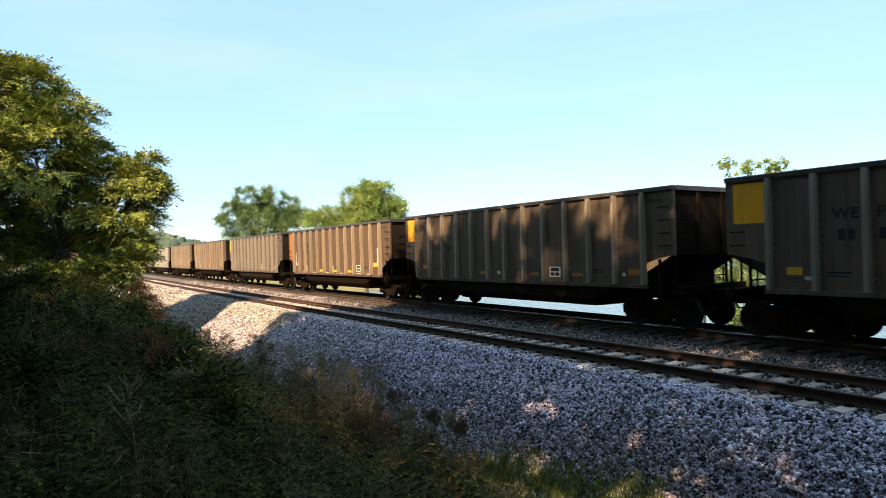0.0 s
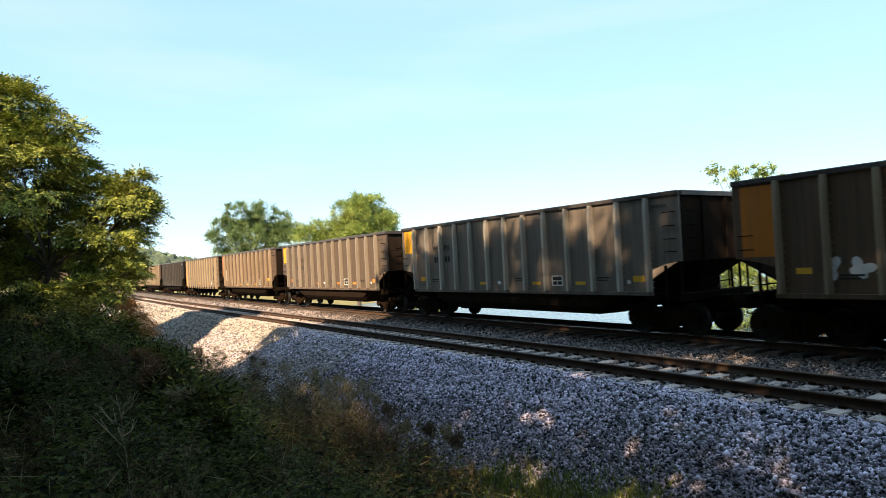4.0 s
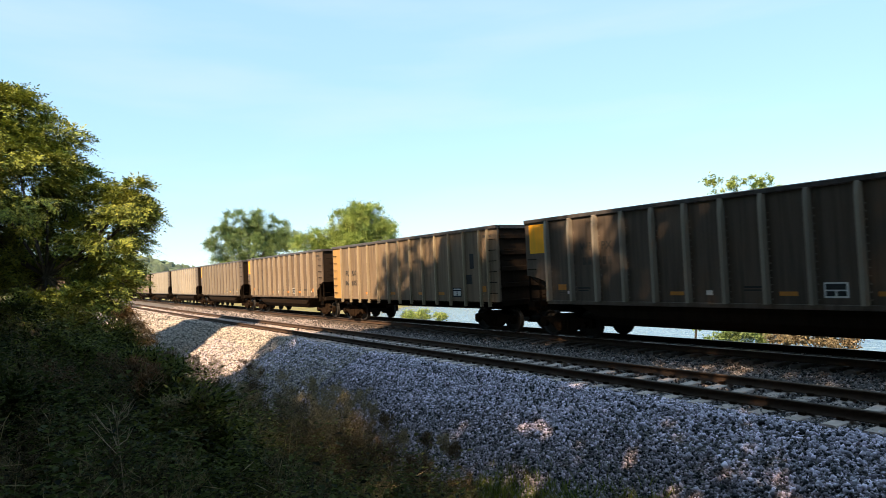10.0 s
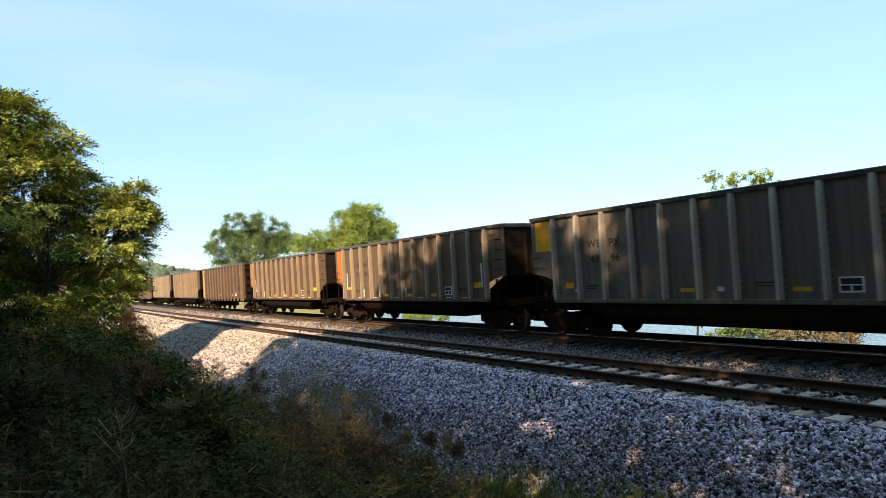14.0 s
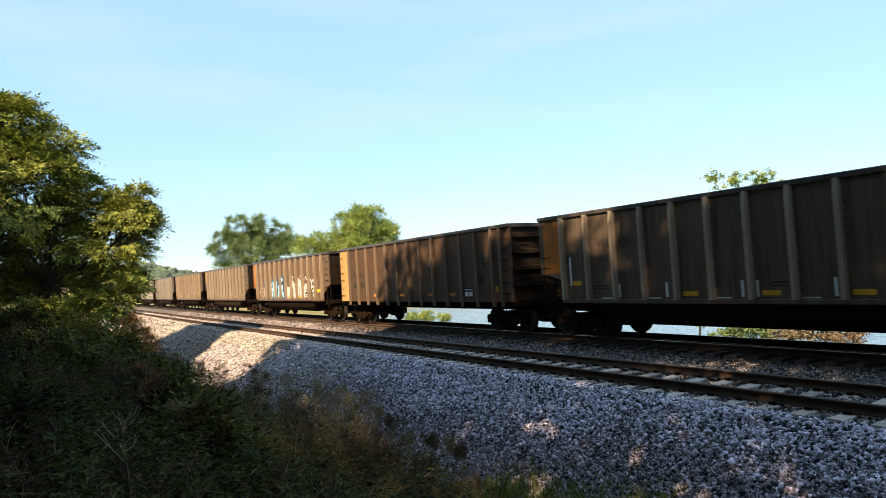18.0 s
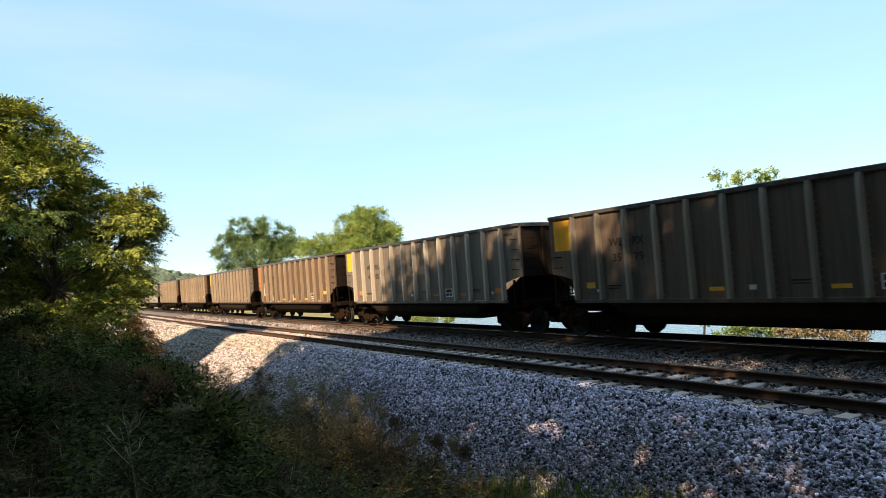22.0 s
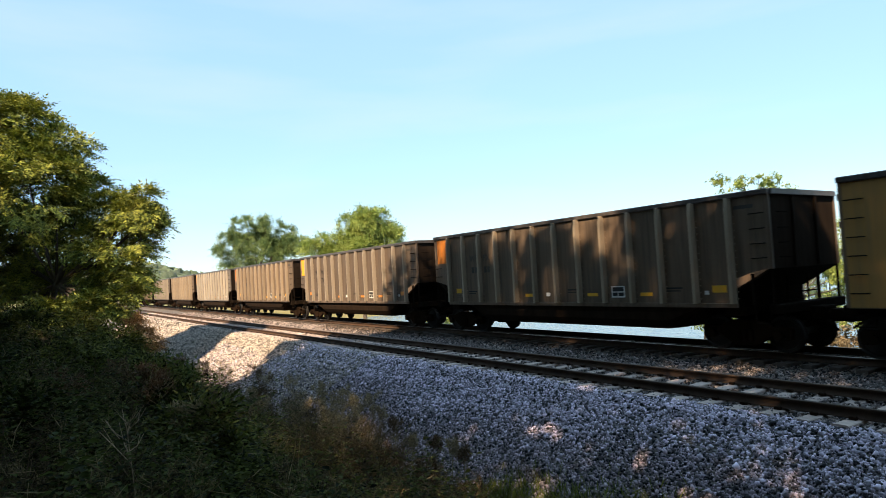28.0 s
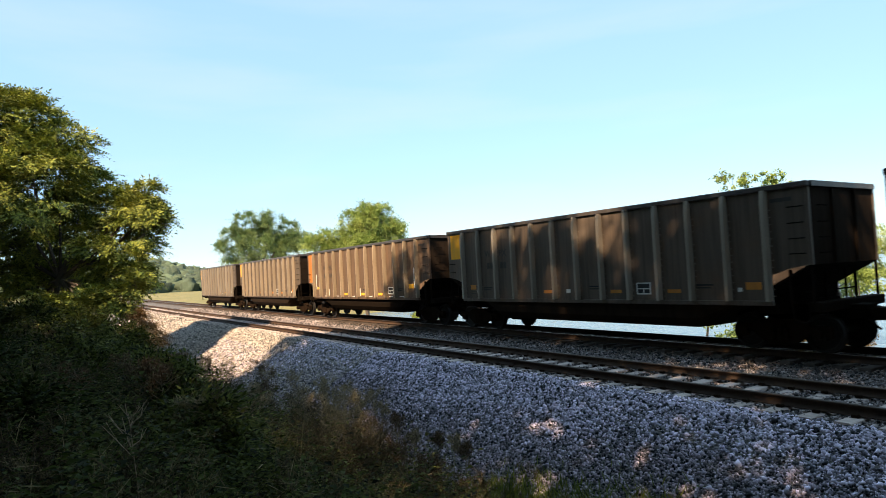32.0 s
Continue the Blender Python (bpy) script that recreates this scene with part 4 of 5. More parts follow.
def crown_points(blobs, n, rng, shell=0.55, clump=60):
    """Leaf places in twig clumps spread through the crown's limbs: most near the outside, with gaps between clumps."""
    vol = np.array([b[3] ** 2 for b in blobs])
    pick = rng.choice(len(blobs), size=max(8, n // clump), p=vol / vol.sum())
    dirs = rng.normal(size=(len(pick), 3))
    dirs /= np.linalg.norm(dirs, axis=1)[:, None]
    rad = rng.uniform(shell, 1.0, len(pick)) ** 0.7
    bb = np.array([b[:3] for b in blobs])[pick]
    rr = np.array([b[3] for b in blobs])[pick]
    sq = np.array([1, 1, 0.85])
    cc = bb + dirs * (rr * rad)[:, None] * sq
    k = rng.integers(0, len(cc), n)
    spread = 0.15 * rr[k] ** 0.6
    pts = cc[k] + rng.normal(size=(n, 3)) * spread[:, None] * np.array([1, 1, 0.75])
    return pts, dirs[k], cc


def compound_crown(blobs, n, size, rng, per=9, level=0.9, plate=0.62):
    """Pinnate sprays: pairs of leaflets along a drooping stalk, gathered in tilted plates at the ends of the limbs, with dark gaps between."""
    r = np.array([b[3] for b in blobs])
    bb = np.array([b[:3] for b in blobs])
    count = n // per
    plates = max(12, count // 42)
    pick = rng.choice(len(blobs), size=plates, p=r ** 2 / (r ** 2).sum())
    out = rng.normal(size=(plates, 3))
    out[:, 2] += 0.25
    out /= np.linalg.norm(out, axis=1)[:, None]
    deep = np.where(rng.uniform(size=plates) < 0.42, rng.uniform(0.2, 0.8, plates), rng.uniform(0.68, 0.94, plates))
    cc = bb[pick] + out * (r[pick] * deep)[:, None] * np.array([1, 1, 0.9])
    k = rng.integers(0, plates, count)
    tilt = out[k] * (1.2 - 0.85 * level) + np.array([0, 0, level])
    tilt /= np.linalg.norm(tilt, axis=1)[:, None]
    off = rng.normal(size=(count, 3))
    off -= tilt * (off * tilt).sum(1)[:, None] * 0.72
    wide = plate * (0.55 + 0.3 * np.minimum(r[pick][k], 2.5))
    p = cc[k] + off * wide[:, None] * 0.42
    d = off * 0.55 + out[k] * 0.75 + rng.normal(size=(count, 3)) * 0.3
    d /= np.linalg.norm(d, axis=1)[:, None]
    d[:, 2] -= 0.12
    nor = tilt + rng.normal(size=(count, 3)) * 0.28
    side = np.cross(d, nor)
    side /= np.linalg.norm(side, axis=1)[:, None] + 1e-6
    nor = np.cross(side, d)
    ln = size * 2.6 * rng.uniform(0.6, 1.3, count)
    verts = []
    for j in range(per):
        t = 0.15 + 0.85 * (j // 2 + 0.5 * (j == per - 1)) / (per // 2)
        sg = 0.0 if j == per - 1 else (1.0 if j % 2 else -1.0)
        a = p + d * (ln * t)[:, None] - np.array([0, 0, 1.0]) * (0.12 * ln * t * t)[:, None]
        e = d * (0.5 + 0.5 * (sg == 0)) + side * sg * 0.85 - nor * 0.18 + rng.normal(size=(count, 3)) * 0.16
        e /= np.linalg.norm(e, axis=1)[:, None]
        w = np.cross(e, nor + rng.normal(size=(count, 3)) * 0.25)
        w /= np.linalg.norm(w, axis=1)[:, None] + 1e-6
        L = (size * rng.uniform(0.7, 1.25, count))[:, None]
        up = np.cross(w, e)
        verts.append(np.stack([a, a + e * L * 0.4 + w * L * 0.21 + up * L * 0.05, a + e * L, a + e * L * 0.4 - w * L * 0.21 + up * L * 0.05], 1))
    v = np.concatenate(verts).reshape(-1, 3)
    i = np.arange(len(v) // 4)[:, None] * 4
    f = np.concatenate([i + np.array([[0, 1, 2]]), i + np.array([[0, 2, 3]])], 1).reshape(-1, 3)
    return v, f, cc


def tree(name, label, base, blobs, n, size, material, seed, trunk=0.18, category="tree", narrow=0.5, shell=0.55, clump=60, compound=0, level=0.9):
    rng = np.random.default_rng(seed)
    root = tagged(new(name), label, category)
    base = Vector(base)
    root.location = base
    if compound:
        v, f, cc = compound_crown(blobs, n, size, rng, compound, level)
    else:
        pts, nrm, cc = crown_points(blobs, n, rng, shell, clump)
        v, f = leaf_cloud(pts, nrm, size, rng, narrow, flat=True)
    bc = np.array([q[:3] for q in blobs])
    tw = cc[:: max(1, len(cc) // 240)]
    near = bc[np.argmin(((tw[:, None] - bc[None]) ** 2).sum(-1), axis=1)]
    ring = np.array([[1, 0, 0], [-0.5, 0.87, 0], [-0.5, -0.87, 0]])
    tv = np.concatenate([near[:, None] + ring * trunk * 0.09, tw[:, None] + ring * trunk * 0.03], 1).reshape(-1, 3)
    ti = np.arange(len(tw))[:, None] * 6 + len(v)
    tf = np.concatenate([ti + np.array([q]) for q in ((0, 1, 4), (0, 4, 3), (1, 2, 5), (1, 5, 4), (2, 0, 3), (2, 3, 5))], 1).reshape(-1, 3)
    mats = np.concatenate([np.zeros(len(f), int), np.ones(len(tf), int)])
    link_mesh("crown", raw_mesh("crown", np.concatenate([v, tv]) - np.array(base), np.concatenate([f, tf]), (material, BARK), mats), root)
    bm = bmesh.new()
    top = Vector(np.mean([b[:3] for b in blobs], axis=0)) - base
    mids = [Vector((0, 0, -0.25)), Vector((top.x * 0.15, top.y * 0.15, top.z * 0.35)), Vector((top.x * 0.6, top.y * 0.6, top.z * 0.75)), Vector((top.x, top.y, top.z * 1.15))]
    rads = (trunk * 1.35, trunk, trunk * 0.7, trunk * 0.25)
    for a, b, r0, r1 in zip(mids, mids[1:], rads, rads[1:]):
        rod(bm, a, b, r0, 10, r1)
    part("trunk", bm, BARK, root)
    for b in blobs:
        bm = bmesh.new()
        e = Vector(b[:3]) - base
        st = mids[1].lerp(mids[2], 0.5)
        mid = st.lerp(e, 0.5) + Vector((0, 0, -0.08 * (e - st).length))
        rod(bm, st, mid, trunk * 0.42, 7, trunk * 0.28)
        rod(bm, mid, e, trunk * 0.28, 6, trunk * 0.1)
        part("limb", bm, BARK, root)
    return root


def gz(x, y):
    return float(ground_z(np.array(x), np.array(y)))


def blobs_round(c, r, h, count, seed, size=0.45):
    """Limb ends of a crown: an uneven egg of smaller masses."""
    rnd = random.Random(seed)
    out = []
    for k in range(count):
        t = rnd.uniform(0, 2 * math.pi)
        u = rnd.uniform(-1, 1)
        q = math.sqrt(1 - u * u) * rnd.uniform(0.35, 0.75)
        out.append((c[0] + r * q * math.cos(t), c[1] + r * q * math.sin(t), c[2] + h * u * 0.8, r * size * rnd.uniform(0.7, 1.25)))
    return out


# the big tree at the edge of the brush
tree("box_elder", "broad leafy tree with yellow-green sunlit crown above trackside brush", (-21.0, 33.5, gz(-21.0, 33.5)),
     [(-21.75, 33.03, 10.89, 2.36), (-19.40, 32.31, 9.90, 1.80), (-23.24, 31.63, 11.09, 2.53), (-20.30, 31.55, 7.77, 2.84), (-19.9, 35.3, 7.9, 1.7), (-16.97, 33.55, 6.49, 1.73), (-15.69, 33.03, 5.78, 1.26), (-17.26, 33.39, 4.55, 2.08), (-21.1, 35.6, 4.96, 2.5), (-23.24, 34.08, 5.20, 2.84), (-25.66, 33.75, 8.05, 3.16), (-16.11, 32.37, 3.29, 1.33), (-20.6, 36.2, 2.70, 1.9), (-22.4, 34.6, 2.40, 2.2), (-24.77, 33.56, 2.56, 2.53), (-17.28, 32.70, 2.18, 1.07), (-15.90, 31.14, 2.03, 0.89), (-17.96, 31.52, 1.28, 1.24), (-19.29, 31.40, 1.22, 1.34), (-15.06, 30.86, 2.54, 0.59), (-16.74, 30.85, 1.67, 1.04), (-15.36, 33.13, 7.35, 0.72), (-14.88, 32.89, 6.59, 0.55), (-15.39, 32.69, 5.20, 0.75), (-15.58, 32.55, 6.86, 0.85)],
     230000, 0.185, LEAF_A, 21, 0.2, compound=9)
# trees on the river bank behind the train
tree("bank_tree", "dense dark green tree on the river bank", (-28, 97, gz(-28, 97)),
     [(-29.24, 97.13, 10.70, 2.91), (-26.37, 96.22, 10.92, 2.62), (-31.10, 95.89, 8.57, 2.33), (-32.35, 96.13, 7.44, 1.75), (-24.58, 97.46, 9.68, 2.33), (-22.95, 97.64, 8.21, 2.14), (-21.09, 97.02, 7.64, 1.56), (-28.63, 97.55, 7.64, 3.29), (-25.45, 97.00, 7.27, 2.91), (-31.10, 98.10, 4.98, 2.91), (-26.65, 97.80, 4.74, 2.91)],
     48000, 0.30, LEAF_E, 31, 0.25, compound=7, level=0.2)
tree("bank_tree", "fresh green sunlit tree on the river bank", (-8.6, 70, gz(-8.6, 70)),
     [(-10.53, 69.91, 9.50, 0.91), (-9.91, 69.57, 8.43, 1.25), (-8.41, 69.24, 8.89, 1.40), (-6.73, 69.16, 8.66, 1.53), (-5.52, 70.22, 7.43, 1.25), (-8.02, 70.59, 7.40, 1.96), (-9.87, 70.05, 6.83, 1.68), (-5.84, 70.23, 6.18, 1.53), (-11.45, 69.96, 6.29, 1.25), (-13.05, 70.28, 6.64, 0.97), (-14.24, 70.16, 6.33, 0.91), (-8.25, 69.07, 5.33, 1.96), (-11.61, 70.54, 4.94, 1.81)],
     44000, 0.26, LEAF_C, 41, 0.2, compound=7, level=0.2)
tree("bank_tree", "sparse young tree with thin leafy twigs by the water", (19.5, 35, gz(19.5, 35)),
     [(15.60, 34.94, 6.82, 0.50), (16.13, 34.74, 6.33, 0.62), (16.85, 34.71, 6.53, 0.37), (17.71, 34.68, 6.54, 0.41), (18.71, 35.02, 6.67, 0.47), (18.41, 35.12, 6.13, 0.56), (17.23, 34.98, 5.64, 0.69), (19.53, 35.05, 5.74, 0.62), (20.01, 34.95, 5.32, 0.62), (20.79, 35.33, 4.44, 0.87), (22.63, 35.34, 3.55, 1.12), (23.54, 34.45, 2.82, 1.12), (24.31, 35.43, 1.56, 1.06), (21.37, 34.50, 2.17, 1.12), (20.28, 35.23, 2.56, 0.94), (14.54, 34.80, 1.77, 0.75), (16.20, 35.33, 2.09, 0.81), (17.30, 35.09, 1.40, 0.87), (15.05, 34.95, 0.59, 0.69), (16.62, 35.04, 0.19, 0.75), (18.63, 34.64, 1.64, 0.87), (18.92, 34.80, 0.14, 0.81)],
     15000, 0.14, LEAF_C, 51, 0.11, clump=40)
BUSHES = (((12.6, 26.8), [(11.48, 26.98, -1.03, 0.29), (12.39, 26.80, -0.84, 0.53), (13.39, 26.64, -0.83, 0.58), (12.79, 26.70, -1.26, 0.48)], LEAF_E), ((14.8, 24.8), [(13.59, 25.06, -0.85, 0.49), (14.59, 24.84, -0.79, 0.62), (15.83, 24.71, -0.97, 0.58), (15.17, 24.75, -1.26, 0.49)], LEAF_BUSH),
          ((-1.0, 48.0), [(-2.12, 48.21, -0.90, 0.51), (-1.04, 48.00, -0.85, 0.56), (0.23, 47.88, -0.99, 0.51)], LEAF_C), ((17.0, 26.0), [(16.59, 26.12, 1.50, 0.56), (17.57, 25.90, 0.99, 0.70), (16.51, 25.86, -0.33, 0.56)], LEAF_C))
for k, ((x, y), bl, leaf) in enumerate(BUSHES):
    tree("bush", "low leafy bush on the river bank behind the far track", (x, y, gz(x, y)), bl, 3800, 0.13, leaf, 90 + k, 0.05, "bush")
for k, bl in enumerate(([(14.2, 35.3, 0.9, 0.9), (14.9, 35.0, 2.2, 0.8), (15.6, 35.4, 1.0, 1.1), (14.6, 35.2, -0.6, 1.1)], [(16.8, 35.8, 1.8, 1.0), (17.7, 35.5, 2.6, 0.8), (17.4, 35.9, 0.5, 1.2), (16.6, 35.6, -0.6, 1.1)],
                        [(19.4, 36.0, 2.2, 1.0), (20.1, 36.2, 1.1, 1.2), (19.2, 36.1, -0.4, 1.1)], [(22.0, 36.4, 2.0, 1.1), (23.0, 36.2, 0.7, 1.2), (21.8, 36.5, -0.4, 1.1)])):
    tree("bush", "tall leafy willow-like bush on the river bank", (bl[0][0], bl[0][1], gz(bl[0][0], bl[0][1])), bl, 5500, 0.15, LEAF_C if k % 2 else LEAF_E, 400 + k, 0.07, "bush", clump=30)
# tall trees out of the picture, behind and beside the camera, that shade the line
SHADE = [((-12.2, 6.5), 5.0, 18.6, 7.0, 6500), ((-9.6, 3.0), 5.2, 19.6, 7.0, 8500), ((-4.6, -1.2), 5.0, 19.6, 6.5, 4000),
         ((-13.6, 10.1), 5.0, 15.5, 8.4, 14500), ((-11.5, 6.5), 5.6, 15.5, 8.6, 16000), ((-6.6, 1.2), 5.4, 16.0, 8.4, 11500), ((-1.8, -2.8), 5.4, 15.0, 8.6, 12000), ((3.4, -5.6), 5.4, 16.4, 8.4, 8000), ((8.5, -8.5), 5.6, 16.6, 8.4, 8000),
         ((11.5, -14.5), 5.4, 17, 8.4, 8000), ((16.0, -20.5), 5.4, 17, 8.4, 8000), ((-28.6, 23.2), 6.0, 11.2, 8.6, 6000), ((-25.2, 18.6), 5.2, 11.0, 8.0, 6000), ((-50.0, 53.0), 4.5, 17, 9, 9000), ((-20.0, 7.0), 5.0, 10.5, 6.5, 13000), ((-15.0, 2.0), 5.0, 11.0, 7.0, 13000)]
for k, ((x, y), r, zc, hz, n) in enumerate(SHADE):
    tree("trackside_tree", "tall leafy tree standing behind the viewpoint, shading the line", (x, y, gz(x, y)), blobs_round((x, y, zc), r, hz, 22, 60 + k, 0.42), n, 0.42, LEAF_B, 70 + k, 0.3, shell=0.3, clump=18)
# the wood behind them, unseen and added to block sky light
wood = tree("woodland_tree", "full leafy woodland tree, unseen, added to block sky light", (-22.0, -4.0, gz(-22.0, -4.0)), blobs_round((-22.0, -4.0, 9.5), 7.0, 12.0, 30, 200, 0.5), 26000, 0.7, LEAF_B, 201, 0.35, shell=0.3, clump=18)
tagged(wood, group="wood behind the viewpoint")
for k, (x, y) in enumerate(((-16, -10), (-9, -14), (-1, -18), (7, -22), (15, -26), (24, -30), (-30, 4), (-34, 16), (-28, -14), (-14, -24), (2, -34), (22, -44), (26, -40), (-42, 28), (26.5, 7.5), (35.5, -4.0), (43.5, -17.5), (19.5, -27), (-44, 8))):
    copy_thing(wood, pose(x, y, gz(x, y), 0, 0, 53 * k))


def far_woods():
    rng = np.random.default_rng(5)
    verts, faces, base = [], [], 0
    bm = bmesh.new()
    bmesh.ops.create_icosphere(bm, subdivisions=2, radius=1)
    iv = np.array([v.co[:] for v in bm.verts])
    itri = np.array([[v.index for v in f.verts] for f in bm.faces])
    bm.free()
    for k in range(900):
        az = radians(rng.uniform(-40, -15))
        d = rng.uniform(330, 640)
        x, y = d * math.sin(az), d * math.cos(az)
        ridge = 17 * math.exp(-((math.degrees(az) + 25.5) / 4.0) ** 2) + 7
        z = ridge * (d - 330) / 310
        r = rng.uniform(3.5, 6.5)
        v = iv * (1 + 0.35 * rng.normal(size=(len(iv), 1))) * np.array([r, r, r * 0.9]) + np.array([x, y, z])
        verts.append(v)
        faces.append(itri + base)
        base += len(iv)
    tagged(link_mesh("far_woods", raw_mesh("far_woods", np.concatenate(verts), np.concatenate(faces), FAR_LEAF)), "hazy green wooded hill in the distance", "woods", kind="stuff")
    a = np.radians(np.linspace(-50, -8, 40))
    d = np.linspace(300, 900, 14)
    aa, dd = np.meshgrid(a, d, indexing="ij")
    z = (17 * np.exp(-((np.degrees(aa) + 25.5) / 4.0) ** 2) + 7) * np.clip((dd - 330) / 310, 0, 1) - 1.5
    v = np.stack([dd * np.sin(aa), dd * np.cos(aa), z], -1).reshape(-1, 3)
    idx = np.arange(40 * 14).reshape(40, 14)
    f = np.stack([idx[:-1, :-1], idx[1:, :-1], idx[1:, 1:], idx[:-1, 1:]], -1).reshape(-1, 4)
    tagged(link_mesh("hill", raw_mesh("hill", v, f, FAR_LEAF, smooth=True)), "low green hill on the horizon", "hill", kind="structure")


far_woods()


def ballast():
    """Crushed stone: real angular stones where the camera stands near, one mesh for each sort."""
    rng = np.random.default_rng(8)
    cube = np.array([[x, y, z] for z in (-1, 1) for y in (-1, 1) for x in (-1, 1)], float)
    tri = np.array([[0, 2, 1], [1, 2, 3], [4, 5, 6], [5, 7, 6], [0, 1, 4], [1, 5, 4], [2, 6, 3], [3, 6, 7], [0, 4, 2], [2, 4, 6], [1, 3, 5], [3, 7, 5]])
    sorts = (("clean pale crushed stone along the tie ends", -3.5, -1.15, -15.5, 10, 78000, 0.0165, STONE, 1.2),
             ("dusty grey crushed stone low on the shoulder", -5.0, -2.5, -15.5, 20, 88000, 0.0155, STONE_LOW, 1.5),
             ("tan crushed stone farther along the shoulder", -5.0, -1.15, 3, 34, 66000, 0.019, STONE_TAN, 1.3),
             ("grey crushed stone between the rails", -1.2, 3.3, -15.5, 24, 62000, 0.0155, STONE_MID, 1.5),
             ("brown stained crushed stone by the far track, darkened for the train's shade", 3.0, 7.0, -18, 24, 30000, 0.018, STONE_RUST_SHADED, 1.4),
             ("tan crushed stone along the distant shoulder", -5.0, -1.2, 22, 62, 15000, 0.030, STONE_TAN, 1.5),
             ("brownish crushed stone between the distant tracks", -1.2, 6.8, 20, 62, 24000, 0.030, STONE_MID, 1.5))
    for label, o0, o1, s0, s1, n, r, mat, power in sorts:
        u = rng.uniform(0, 1, n) ** power
        s = s0 + (s1 - s0) * u
        o = rng.uniform(o0, o1, n)
        # the clean stone tapers off down the shoulder along a ragged line, the dusty stone takes over
        line = -2.75 + 0.35 * np.sin(s * 0.45) + 0.2 * np.sin(s * 1.3 + 1) + rng.normal(size=n) * 0.38
        keep = (o > line) if mat is STONE else ((o < line + 0.25) if mat is STONE_LOW else np.ones(n, bool))
        s, o, u = s[keep], o[keep], u[keep]
        n = len(s)
        h = np.interp(s, S_TAB, HD)
        x = np.interp(s, S_TAB, TX) + o * np.cos(h)
        y = np.interp(s, S_TAB, TY) + o * np.sin(h)
        z = ground_z(x, y) + rng.uniform(-0.015, 0.016, n)
        z += 0.05 * (np.abs(o) < 0.58) * rng.uniform(0, 1, n) * (np.sin(s * 2.3) + np.sin(s * 5.1 + o * 4) > -0.6)
        rr = r * rng.lognormal(0, 0.3, n) * (1 + 0.2 * u)
        v = cube[None] * rr[:, None, None] * rng.uniform(0.6, 1.15, (n, 1, 3)) + rng.normal(size=(n, 8, 3)) * rr[:, None, None] * 0.24
        ang = rng.uniform(0, 6.28, (n, 2))
        ca, sa, cb, sb = np.cos(ang[:, 0]), np.sin(ang[:, 0]), np.cos(ang[:, 1]), np.sin(ang[:, 1])
        vx = v[..., 0] * ca[:, None] - v[..., 1] * sa[:, None]
        vy = v[..., 0] * sa[:, None] + v[..., 1] * ca[:, None]
        vz = v[..., 2] * cb[:, None] - vx * sb[:, None]
        vx = vx * cb[:, None] + v[..., 2] * sb[:, None]
        v = np.stack([vx + x[:, None], vy + y[:, None], vz + z[:, None]], -1).reshape(-1, 3)
        f = (tri[None] + (np.arange(n) * 8)[:, None, None]).reshape(-1, 3)
        tagged(link_mesh("ballast", raw_mesh("ballast", v, f, mat)), label, "ballast", kind="stuff")


ballast()


